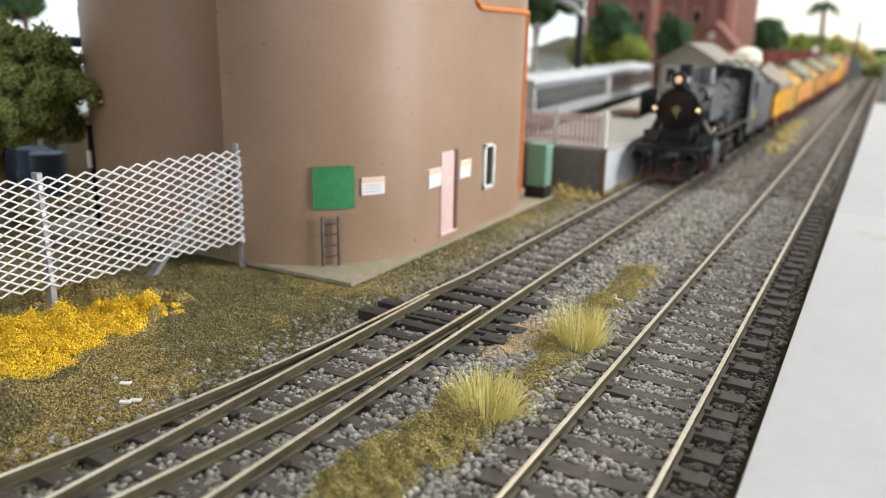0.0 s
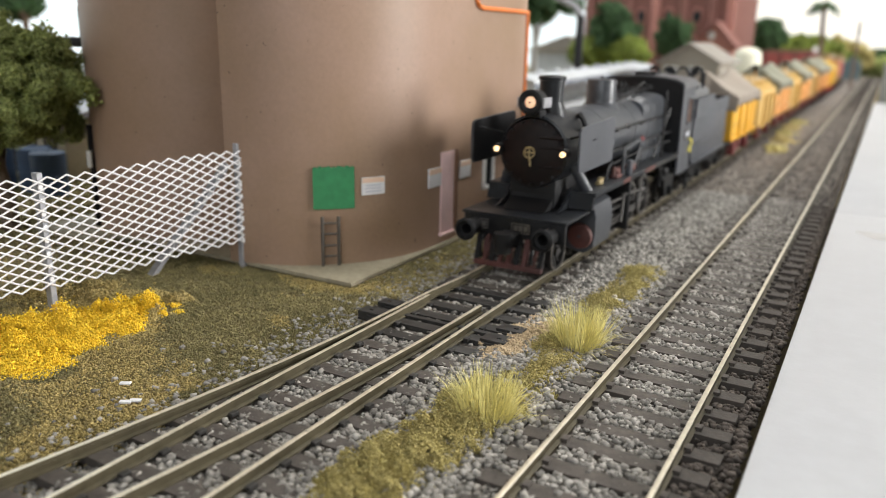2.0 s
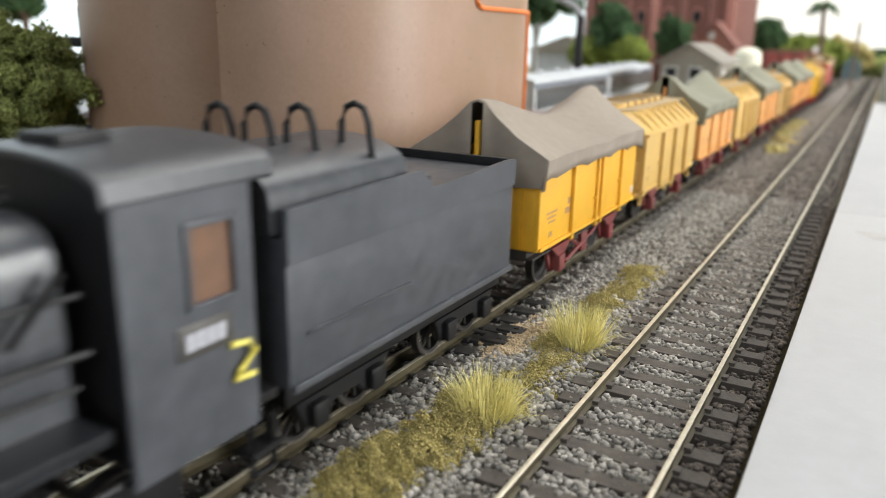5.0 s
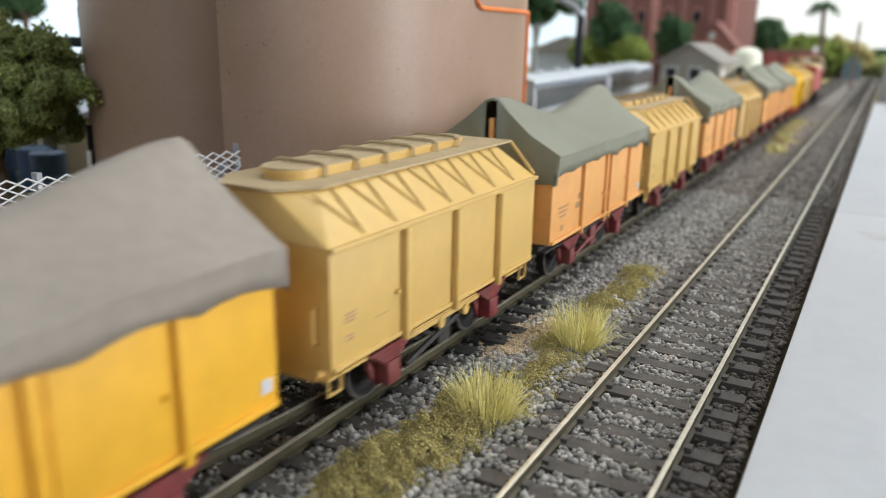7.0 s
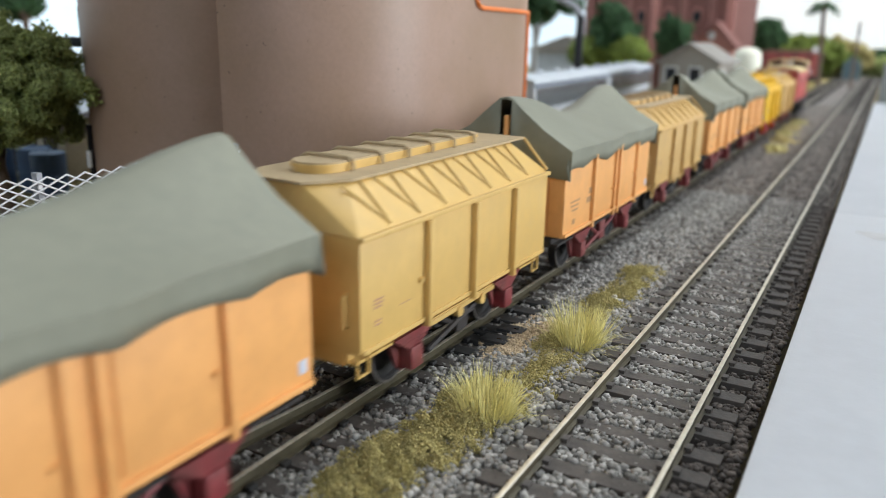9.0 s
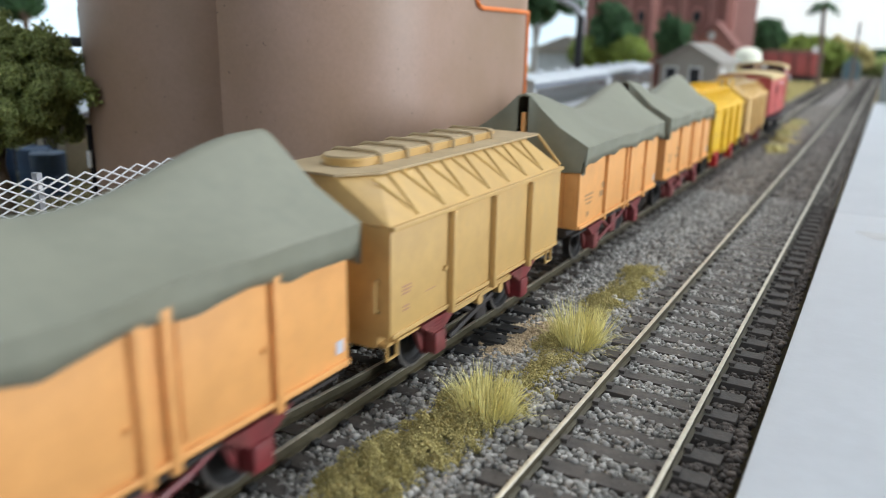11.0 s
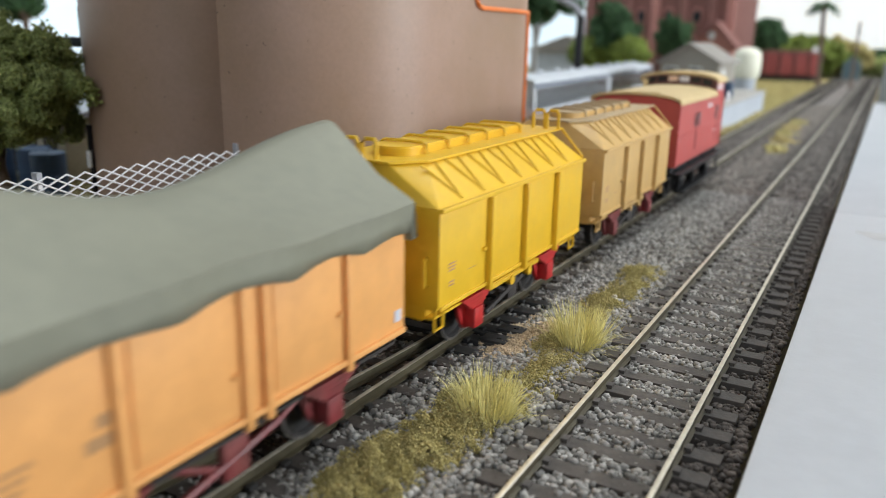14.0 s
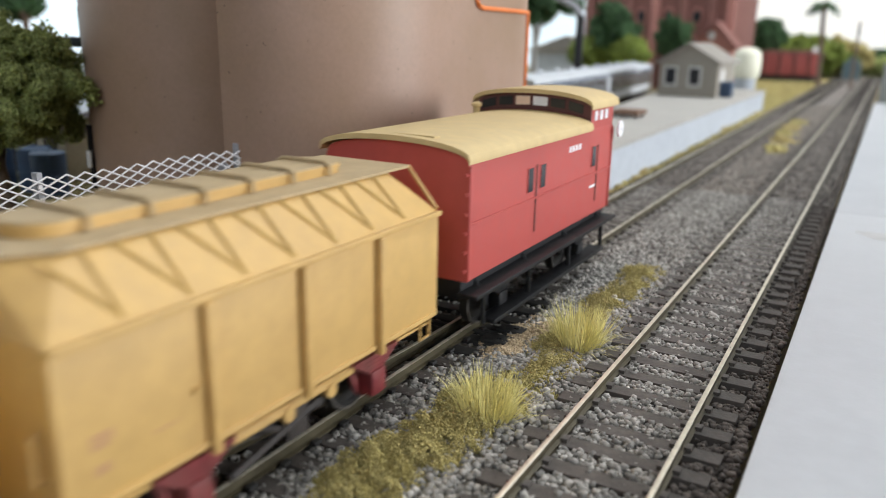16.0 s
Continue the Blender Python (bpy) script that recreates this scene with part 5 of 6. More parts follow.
pipe = thing("conduit_pipe", "thin bright orange pipe running up the silo wall", "pipe")
bm = bmn()
tube(bm, [far_curve(18, z, .4) for z in (3, 20, 40, 62, 67.6)], .6, 10)
part("upright_pipe", bm, "orange_pipe", pipe)
bm = bmn()
pts = [(-33.5, y, 67.6) for y in span(238, 218, 4)]
tube(bm, [far_curve(d, 67.6, .5) for d in (18, 14, 10, 6, 3, 0)] + pts + [(-33.5, 215, 68.4), (-33.5, 213.6, 70), (-33.5, 213, 74), (-33.5, 213, 120)], .7, 10)
part("top_loop", bm, "orange_pipe", pipe)
silo2 = thing("grain_silo", "tall tan-brown rounded concrete grain silo behind the mesh fence", "silo")
part("body", prism(bmn(), stadium(-120, 184.5, 229.6, 36.1), "z", -2.2, 170), "silo", silo2)
part("base_slab", box(bmn(), -154, -124.3, 140.5, 280, GZ - .6, -2.2, .35), "slab", silo2)
bm = bmn()
box(bm, -136.6, -135.2, 149.6, 150.6, 17.0, 22.3, .2)
part("window", bm, "white_paint", silo2, "thin white window strip")
box_bm = box(bmn(), -136.8, -135.8, 150.6, 175, -2.2, 30.3, .2)
part("window_post", box_bm, "loco_dark", silo2, "dark slim post behind the window strip")
bm = bmn()
box(bm, -182.8, -149.2, 166.5, 173, 53.2, 56.5, .4)
box(bm, -154.1, -149.2, 164, 169, 56.5, 66.3, .3)
part("conveyor_arm", bm, "loco_dark", silo2, "dark conveyor arm beside the silo")

fence = thing("mesh_fence", "white plastic diamond mesh fence on grey posts", "fence")
F0, F1 = Vector((-68.6, 147.1, 0)), Vector((-79.0, 97.4, 0))
FD = (F1 - F0).normalized()
FN = Vector((FD.y, -FD.x, 0))


def along(s, z, out=0.0):
    p = F0 + FD * s + FN * out
    return (p.x, p.y, z)


bm = bmn()
CW, CH, FT = 4.1, 2.1, 12
for i in range(-1, 26):
    for j in range(FT * 2 + 1):
        z0 = 3.6 + j * CH / 2 * 1.0
        s0 = i * CW + (CW / 2 if j % 2 else 0)
        if j < FT * 2:
            for dx in (-CW / 2, CW / 2):
                sa, sb = s0, s0 + dx
                if sa < -0.3 or sb < -0.3:
                    continue
                za, zb = z0 + 0.35 * math.sin(sa * .11) - sa * .018, z0 + CH / 2 + 0.35 * math.sin(sb * .11) - sb * .018
                tube(bm, [along(sa, za, -.5), along(sb, zb, -.5)], 0.215, 4)
part("mesh", bm, "mesh_white", fence, "white expanded diamond mesh")
for s, top in ((0.3, 30.6), (50.8, 28.6), (101, 26)):
    bm = bmn()
    p = along(s, 0, .75)
    hw = .75 if s < 1 else 1.0
    box(bm, p[0] - hw, p[0] + hw, p[1] - .7, p[1] + .7, GZ - .5, top, .2)
    po = part("post", bm, "post_grey", fence, "grey plastic lattice post")
    for z in range(4, int(top) - 2, 3):
        bm = bmn()
        q = along(s, 0, -.25)
        cyl(bm, (q[0], q[1], z + .5), .55, .5, "x", 8)
        part("stud", bm, "mesh_white", po)
bm = bmn()
tube(bm, [(-83.7, 128, GZ + .2), (-70.2, 144.0, 25.5)], 1.2, 4)
part("brace", bm, "post_grey", fence, "slanting grey brace")

platform = thing("platform", "raised grey station platform with a pale side wall", "platform", kind="structure")
PL = [(-17.6, 300.4), (-22.5, 790), (-110, 790), (-57, 300.4)]
part("platform_wall", prism(bmn(), PL, "z", GZ - .5, 14.6), "plat_face", platform, "pale blue-grey platform face")
part("platform_top", prism(bmn(), [(-16.9, 300.9), (-21.8, 791), (-110, 791), (-57, 300.9)], "z", 14.6, 16.3), "plat_top", platform)
bm = bmn()
box(bm, -60, -18.6, 298.9, 300.4, GZ - .5, 15.4)
part("end_wall", bm, "plat_end", platform, "dark grey end wall")
bm = bmn()
box(bm, -18.7, -16.9, 298.6, 300.5, GZ - .5, 16.2, .15)
part("corner_post", bm, "rust_edge", platform, "rusty brown corner post")
pf = thing("picket_fence", "pale pink-white picket fence at the platform end", "fence")
for k in range(19):
    x = -55 + k * 1.95
    bm = bmn()
    prism(bm, [(x - .6, 16.3), (x + .6, 16.3), (x + .6, 29.0), (x, 30.0), (x - .6, 29.0)], "y", 301.6, 302.2)
    part("picket", bm, "picket", pf)
for z in (19, 26.4):
    bm = bmn()
    box(bm, -56, -18, 302.2, 302.9, z, z + 1.1)
    part("fence_rail", bm, "picket", pf)
for x in (-19.2, -40):
    bm = bmn()
    box(bm, x - 1, x + 1, 300.9, 302.9, 16.3, 31, .2)
    part("post", bm, "white_paint", pf, "white fence post")
cab = thing("relay_cabinet", "small pale green relay cabinet beside the silo", "cabinet")
bm = bmn()
box(bm, -41.5, -33.5, 276, 283, 2.4, 17.6, .4)
part("body", bm, "cabinet_green", cab)
bm = bmn()
prism(bm, [(-42, 17.6), (-33, 17.6), (-34, 19), (-41, 19)], "y", 275.6, 283.4)
part("lid", bm, "cabinet_green", cab)
bm = bmn()
box(bm, -41.8, -33.2, 275.7, 283.3, GZ - .2, 2.4, .2)
part("plinth", bm, "loco_dark", cab, "black plinth")
# ---- ballast, turf, plants ----
def patch(n, x0, x1, y0, y1):
    return np.c_[rng.uniform(x0, x1, n), rng.uniform(y0, y1, n)]


def keep_off_rails(p, tol=1.15):
    k = np.ones(len(p), bool)
    for xr in (HALF, 50 - HALF, 50 + HALF):
        k &= np.abs(p[:, 0] - xr) > tol
    dv = np.array([diverge(y) for y in p[:, 1]])
    k &= (np.abs(p[:, 0] + HALF) > tol) & ~((np.abs(p[:, 0] + HALF + 1.2 + dv) < tol) & (p[:, 1] < 150))
    k &= ~((np.abs(p[:, 0] - HALF + 3.6 + .8 * dv) < tol) & (p[:, 1] < 148))
    return k


def bed_height(p):
    """Ballast lies level with the sleepers between the tracks, thinner on them."""
    x, y = p[:, 0], p[:, 1]
    on_b = np.abs(x - 50) < 14.3
    ph = np.mod(y + 300 + 3.725, 7.45) - 3.725
    z = np.where(on_b & (np.abs(ph) < 1.8), -2.35, -2.95)
    return z


near = patch(50000, -13.5, 67, 38, 330)
near = near[keep_off_rails(near)]
ph = np.mod(near[:, 1] + 300 + 3.725, 7.45) - 3.725
on_sleeper = (np.abs(near[:, 0] - 50) < 14.6) & (np.abs(ph) < 1.75)
on_a = (np.abs(near[:, 0]) < 14.6) & (near[:, 1] > 164) & (np.abs(np.mod(near[:, 1] - 165 + 3.725, 7.45) - 3.725) < 1.7)
turn_ties = (np.abs(near[:, 0]) < 17.5) & (near[:, 1] > 126) & (near[:, 1] < 162)
drop = (on_sleeper & (rng.random(len(near)) < .93)) | (on_a & (rng.random(len(near)) < .55)) | (turn_ties & (rng.random(len(near)) < .80))
near = near[~drop]
size = rng.uniform(0.7, 1.7, len(near))
zz = -2.6 + rng.uniform(-.25, .4, len(near)) + np.where(np.abs(near[:, 0] - 25) < 11, .35, 0) + np.where(np.abs(near[:, 0] - 50) < 8, .3, 0) - np.where(near[:, 0] > 59.5, .5, 0)
dark = near[:, 0] > 59.5
bal = stuff("ballast", scatter_mesh("ballast", np.c_[near, zz][~dark], size[~dark], "ballast", .8), "loose grey crushed stone ballast", "ballast")
# Dirty stones by the board, coloured darker for the shadow it throws.
stuff("ballast", scatter_mesh("ballast", np.c_[near, zz][dark], size[dark], "ballast_dark", .8), "dirty brown stone ballast, darkened for the board's shadow", "ballast")
far = patch(21000, -13.5, 65, 330, 900)
far = far[keep_off_rails(far, 1.3)]
ph = np.mod(far[:, 1] + 300 + 3.725, 7.45) - 3.725
far = far[~((np.abs(far[:, 0] - 50) < 14.6) & (np.abs(ph) < 1.75))]
stuff("ballast", scatter_mesh("ballast", np.c_[far, np.full(len(far), -2.5)], rng.uniform(1.2, 2.2, len(far)), "ballast_brown", .8), "brownish grey stone ballast further along the line", "ballast")
spill = np.c_[-13 - rng.exponential(4.6, 4200), rng.uniform(45, 300, 4200)]
stuff("ballast", scatter_mesh("ballast", np.c_[spill, np.full(len(spill), GZ + .35)], rng.uniform(.8, 1.6, len(spill)), "ballast", .8), "spilled ballast stones on the verge", "ballast")


def blotch(p, scale, seed):
    return np.array([noise.noise(Vector((x * scale, y * scale, seed))) for x, y in p])


turf = np.vstack([patch(150000, -105, -13, 38, 152), patch(9000, -150, -105, 38, 170)])
turf = turf[(turf[:, 0] < -13 - 6 * rng.random(len(turf)) + 2 * np.sin(turf[:, 1] * .2))]
inside = (turf[:, 1] > 147.5) & (turf[:, 0] < -32.5)
turf = turf[~inside]
b = blotch(turf, .035, 3.0) + .35 * blotch(turf, .12, 9.0)
gold = 1.5 * b + .09 * rng.normal(size=len(turf)) + np.clip((104 - turf[:, 1]) * .018, -.12, .38) > .22
hz = GZ + rng.uniform(-.1, .6, len(turf)) + .6 * np.clip(b, 0, 1)
stuff("turf", scatter_mesh("turf", np.c_[turf, hz][~gold], rng.uniform(.22, .55, (~gold).sum()), "turf", .8, .5, "flock"), "olive brown scenic turf flock", "turf")
stuff("turf", scatter_mesh("turf", np.c_[turf, hz][gold], rng.uniform(.22, .55, gold.sum()), "turf_gold", .8, .5, "flock"), "golden scenic turf flock", "turf")
strip = patch(34000, -33, -12.5, 148, 300)
b = blotch(strip, .05, 5.0)
strip_gold = b + .3 * rng.normal(size=len(strip)) > .35
stuff("turf", scatter_mesh("turf", np.c_[strip, GZ + rng.uniform(-.1, .6, len(strip))][~strip_gold], rng.uniform(.35, .85, (~strip_gold).sum()), "turf", .7, .5, "flock"), "olive turf between silo and track", "turf")
stuff("turf", scatter_mesh("turf", np.c_[strip, GZ + rng.uniform(-.1, .6, len(strip))][strip_gold], rng.uniform(.35, .85, strip_gold.sum()), "turf_gold", .7, .5, "flock"), "golden turf between silo and track", "turf")


def clump(name, label, category, mat, centres, spread, n, size, height, group="", z0=GZ + .3):
    """A low plant of flock lumps heaped round several centres."""
    pts = []
    for (x, y), (sx, sy), h in zip(centres, spread, height):
        sub = rng.normal(size=(34, 3)) * .5
        p = sub[rng.integers(0, 34, n)] * [1, 1, .75] + rng.normal(size=(n, 3)) * [.13, .13, .2]
        r = np.linalg.norm(p[:, :2], axis=1)
        z = np.abs(p[:, 2]) * h * np.clip(1.15 - r * .8, .15, 1)
        pts.append(np.c_[x + p[:, 0] * sx, y + p[:, 1] * sy, z0 + z])
    pts = np.vstack(pts)
    ob = new(name, scatter_mesh(name, pts, rng.uniform(*size, len(pts)), mat, 1, .5, "flock"))
    return tagged(ob, label, category, group)


clump("flower_patch", "bright yellow flowering ground cover by the fence", "flowers", "flower",
      [(-62, 109), (-66, 103), (-70, 96), (-72, 90), (-66, 88), (-63, 93), (-60, 99), (-58, 84), (-64, 80), (-70, 80), (-77, 84), (-57, 78)],
      [(5, 5), (8, 6), (9, 7), (9, 7), (9, 7), (8, 7), (6, 6), (7, 7), (9, 8), (10, 9), (9, 8), (6, 6)], 3400, (.25, .55), [5.5, 4.5, 4, 4, 3.4, 3.2, 3.4, 2.4, 2.6, 3, 3.4, 1.8])
for x, y, w, h in ((-73, 112, 5, 3.4), (-68, 116, 4, 3.0), (-62, 118, 3, 2.6), (-58.5, 108, 3, 2.2), (-76, 106, 6, 3.4), (-84, 112, 8, 3.0), (-90, 104, 8, 4)):
    clump("dry_shrub", "small tan dry shrub tuft", "shrub", "turf_gold", [(x, y)], [(w, w)], 900, (.3, .7), [h], "dry shrubs by the fence")
for k in range(7):
    x, y = 23.5 + .5 * k + rs.uniform(-1.5, 1.5), 72 + k * 6.0
    clump("moss_clump", "low olive moss between the tracks", "moss", "moss", [(x, y), (x + 2.5, y + 2), (x - 2.5, y + 3)], [(6, 6), (5, 5), (5, 5)], 4200, (.18, .42), [4.6 - .3 * k, 3.6, 3.2], "moss between the tracks", -2.6)
for k in range(6):
    x, y = 27 + rs.uniform(-2, 2), 122 + k * 14.5
    clump("moss_clump", "low olive moss between the tracks", "moss", "moss", [(x, y), (x + 1, y + 6)], [(6, 9), (5, 8)], 4200, (.2, .45), [2.4 if k < 3 else 3.4, 2.4], "moss between the tracks", -2.6)
for k in range(5):
    x, y = 24 + rs.uniform(-4, 4), 490 + k * 46
    clump("moss_clump", "straw-coloured moss between the far tracks", "moss", "turf_gold" if k % 2 else "moss", [(x, y), (x - 3, y + 14)], [(6, 14), (5, 12)], 300, (1.0, 2.2), [2.6, 2.4], "moss between the tracks", -2.6)
for x, y, w, l in ((-22, 345, 7, 26), (-24, 300, 9, 14), (-34, 292, 9, 7), (-24, 440, 6, 30), (-25, 560, 6, 40), (-26, 720, 6, 40)):
    clump("dry_grass", "yellow dry grass at the foot of the platform", "grass", "turf_gold", [(x, y), (x + 2, y + l * .5)], [(w, l), (w, l)], 320, (.9, 2.0), [5, 4], "dry grass by the platform")


def tuft(x, y, h, spread, blades):
    """A static-grass tuft: thin tapering blades that lean outwards."""
    verts, faces = [], []
    for _ in range(blades):
        a, lean = rng.uniform(0, 2 * np.pi), abs(rng.normal(0, .7))
        r0 = spread * .45 * math.sqrt(rng.random())
        bx, by = r0 * math.cos(a), r0 * math.sin(a)
        ll = h * rng.uniform(.45, 1.2)
        tip = np.array([bx + ll * math.sin(lean) * math.cos(a), by + ll * math.sin(lean) * math.sin(a), ll * math.cos(lean)])
        mid = np.array([bx, by, 0]) * .45 + tip * .55 + np.array([0, 0, ll * .08])
        w = .085
        i = len(verts)
        for c, ww in ((np.array([bx, by, -.3]), w), (mid, w * .75)):
            for k in range(3):
                an = a + k * 2.094
                verts.append((c + ww * np.array([math.cos(an), math.sin(an), 0])) * S)
        verts.append(tip * S)
        for k in range(3):
            l = (k + 1) % 3
            faces += [(i + k, i + l, i + 3 + l, i + 3 + k), (i + 3 + k, i + 3 + l, i + 6)]
    me = bpy.data.meshes.new("grass_tuft")
    me.from_pydata([tuple(v) for v in verts], [], faces)
    me.materials.append(M["straw"])
    ob = new("grass_tuft", me)
    ob.matrix_basis = pose(x * S, y * S, (GZ + 1.2) * S)
    return tagged(ob, "pale straw-yellow static grass tuft in the ballast", "grass", "grass tufts between the tracks")


tuft(28.0, 103.5, 8.4, 9.0, 560)
tuft(30.2, 141, 9.2, 9.5, 560)
clump("sand_patch", "pale sandy patch beside the point lever", "sand", "sand", [(20, 139), (18.5, 133), (22, 145)], [(5, 8), (4, 6), (4, 6)], 2600, (.4, .8), [.9, .8, .8], z0=-2.1)
bm = bmn()
box(bm, 28.0, 29.0, 170.5, 171.4, GZ + 1, GZ + 3.6, .1)
box(bm, 28.6, 30.4, 170.9, 171.5, GZ + 1, GZ + 2.8, .1)
solid("paper_scrap", bm, "paper", "tiny white paper scrap on the moss", "litter")
for x, y in ((-34.2, 81.1), (-28.1, 76.3), (-27.1, 77.6)):
    bm = bmn()
    box(bm, -1.0, 1.0, -.5, .5, 0, .35, .1)
    solid("pale_stone", bm, "paper", "pale flat stone chip on the turf", "stone", (x, y, GZ + .7), "stone chips", rz=30)

# turnout: long black ties, tie bar, point spring housing
for k, y in enumerate(np.arange(41, 165, 7.0)):
    lx = -13.6 - diverge(y) - (2.0 if 128 < y < 140 else 0)
    rx = 16.2 if y < 130 or y > 145 else 18.2
    bm = bmn()
    box(bm, lx, rx, -1.6, 1.6, -4.4, -1.9 if y < 122 else -1.75, .12)
    o = part("sleeper", bm, "sleeper" if y < 122 else "black_tie", main_track, at=(0, y, 0))
bm = bmn()
box(bm, -17.4, 18.4, 134.6, 136.0, -3.0, -1.5, .15)
part("tie_bar", bm, "black_tie", main_track, "black plastic point tie bar")
for x, y in ((16.3, 132.6), (17.0, 139.6), (-15.8, 132.6), (-15.6, 139.6)):
    bm = bmn()
    box(bm, x - .5, x + .5, y - .25, y + .25, -1.3, -1.06)
    part("slot", bm, "window_dark", main_track)
for x0, x1, y in ((12.6, 18.3, 132.6), (13.0, 18.8, 139.6), (-18.4, -12.4, 132.6), (-17.8, -12.4, 139.6)):
    tie = part("tie_end", box(bmn(), x0, x1, y - 1.8, y + 1.8, -3.4, -1.1, .2), "black_tie", main_track, "chunky black point tie end")
for y in np.arange(46, 160, 7.0):
    for x in (HALF - 1.5, HALF + 1.5, -HALF + 1.5):
        bm = bmn()
        box(bm, x - .5, x + .5, y - .8, y + .8, -1.95, -1.3, .1)
        part("chair", bm, "black_tie", main_track)
CHAIR = to_mesh("rail_chair", box(bmn(), -.55, .55, -.8, .8, -1.95, -1.25, .1), M["sleeper"], False)
for k in range(48, 85):
    for xr in (50 - HALF, 50 + HALF):
        for dx in (-1.15, 1.15):
            shared("rail_chair", CHAIR, passing_track, (xr + dx, -300 + 7.45 * k, 0))
for k in range(20):
    for xr in (-HALF, HALF):
        for dx in (-1.15, 1.15):
            shared("rail_chair", CHAIR, main_track, (xr + dx, 165 + 7.45 * k, 0))
# ---- trees and the far side of the layout ----
def crown_mesh(name, c, rad, clusters, per, csize, size, mat):
    """Foam foliage: clusters of small lumps over an uneven rounded crown."""
    d = rng.normal(size=(clusters, 3))
    d /= np.linalg.norm(d, axis=1)[:, None]
    bump = np.array([noise.noise(Vector(v) * 2.2 + Vector(c) * .01) for v in d])
    cc = np.array(c) + d * np.array(rad) * (rng.uniform(.5, 1.0, (clusters, 1)) + .42 * bump[:, None])
    p = rng.normal(size=(clusters * per, 3))
    p /= np.linalg.norm(p, axis=1)[:, None]
    pts = np.repeat(cc, per, 0) + p * (csize * rng.uniform(.3, 1.0, (clusters * per, 1)))
    return scatter_mesh(name, pts, rng.uniform(*size, len(pts)), mat, 1, .5, "flock")


def tree(label, base, trunk_h, lean, crown_c, rad, clusters, per, csize, size, mat, trunk_r=2.2, bark="bark", limbs=5, name="tree", group=""):
    t = thing(name, label, name, (base[0], base[1], base[2]), group)
    bm = bmn()
    top = Vector((lean[0], lean[1], trunk_h))
    pts = [Vector((0, 0, -1)), top * .35 + Vector((trunk_r * .4, 0, 0)), top * .7, top]
    for i in range(3):
        a, b = pts[i], pts[i + 1]
        bmesh.ops.create_cone(bm, cap_ends=True, segments=10, radius1=trunk_r * (1 - .22 * i), radius2=trunk_r * (.78 - .22 * i), depth=(b - a).length,
                              matrix=Matrix.Translation((a + b) / 2) @ (b - a).to_track_quat("Z", "Y").to_matrix().to_4x4())
    for k in range(limbs):
        an = 2 * math.pi * k / limbs + .4
        q = Vector((rad[0] * .6 * math.cos(an), rad[1] * .6 * math.sin(an), crown_c[2] - base[2] + rad[2] * .15))
        tube(bm, [top * .6, top * .8 + q * .15, Vector((crown_c[0] - base[0], crown_c[1] - base[1], 0)) * .6 + q], trunk_r * .3, 6)
    part("trunk", bm, bark, t)
    cr = new("crown", crown_mesh("crown", (crown_c[0] - base[0], crown_c[1] - base[1], crown_c[2] - base[2]), rad, clusters, per, csize, size, mat))
    cr.parent = t
    tagged(cr, "dense crown of foam foliage")
    return t


tree("bushy olive-green foam tree behind the mesh fence", (-161, 137, GZ), 28, (2, -2), (-163, 136, 41), (34, 24, 20), 1000, 130, 3.3, (.45, 1.05), "leaf", 3)
tree("small dark green tree by the backdrop", (-560, 400, GZ), 70, (4, 0), (-566, 400, 92), (22, 20, 20), 160, 30, 8, (3, 6), "leaf_dark", 4)
tree("tall dark conifer behind the carriages", (-212, 905, GZ), 40, (0, 0), (-210, 900, 66), (26, 20, 30), 170, 30, 8, (3, 6.5), "leaf_dark", 4, group="background trees")
tree("lime green rounded bush tree", (-236, 890, GZ), 20, (0, 0), (-234, 885, 44), (22, 18, 15), 120, 30, 7, (3, 6), "leaf_lime", 3, group="background trees")
tree("lime green rounded bush tree", (-186, 890, GZ), 20, (0, 0), (-186, 885, 44), (21, 18, 15), 120, 30, 7, (3, 6), "leaf_lime", 3, group="background trees")
tree("spreading dark tree with a pale bare trunk", (-278, 820, GZ), 74, (6, 0), (-274, 815, 100), (44, 30, 22), 150, 30, 8, (3, 7), "leaf_dark", 4, "grey_bark", 7)
tree("dark green tree before the far hills", (-125, 1500, GZ), 40, (0, 0), (-122, 1500, 72), (30, 26, 26), 130, 26, 10, (5, 9), "leaf_dark", 4, group="background trees")
tree("dark green bush before the brick building", (-165, 1010, GZ), 30, (0, 0), (-165, 1008, 66), (20, 16, 18), 90, 26, 7, (3, 6), "leaf_dark", 3, group="background trees")
for x, y, z, w, m in ((-60, 1720, 62, 62, "leaf_lime"), (-10, 1760, 56, 50, "moss"), (40, 1900, 40, 46, "leaf_dark"), (80, 1850, 26, 40, "leaf"), (-150, 1750, 60, 50, "leaf")):
    clump_ob = tree("hazy olive scrub along the horizon", (x, y, GZ), 20, (0, 0), (x, y, z * .6), (w, 30, z * .55), 130, 24, 13, (6, 12), m, 3, limbs=3, group="horizon scrub")


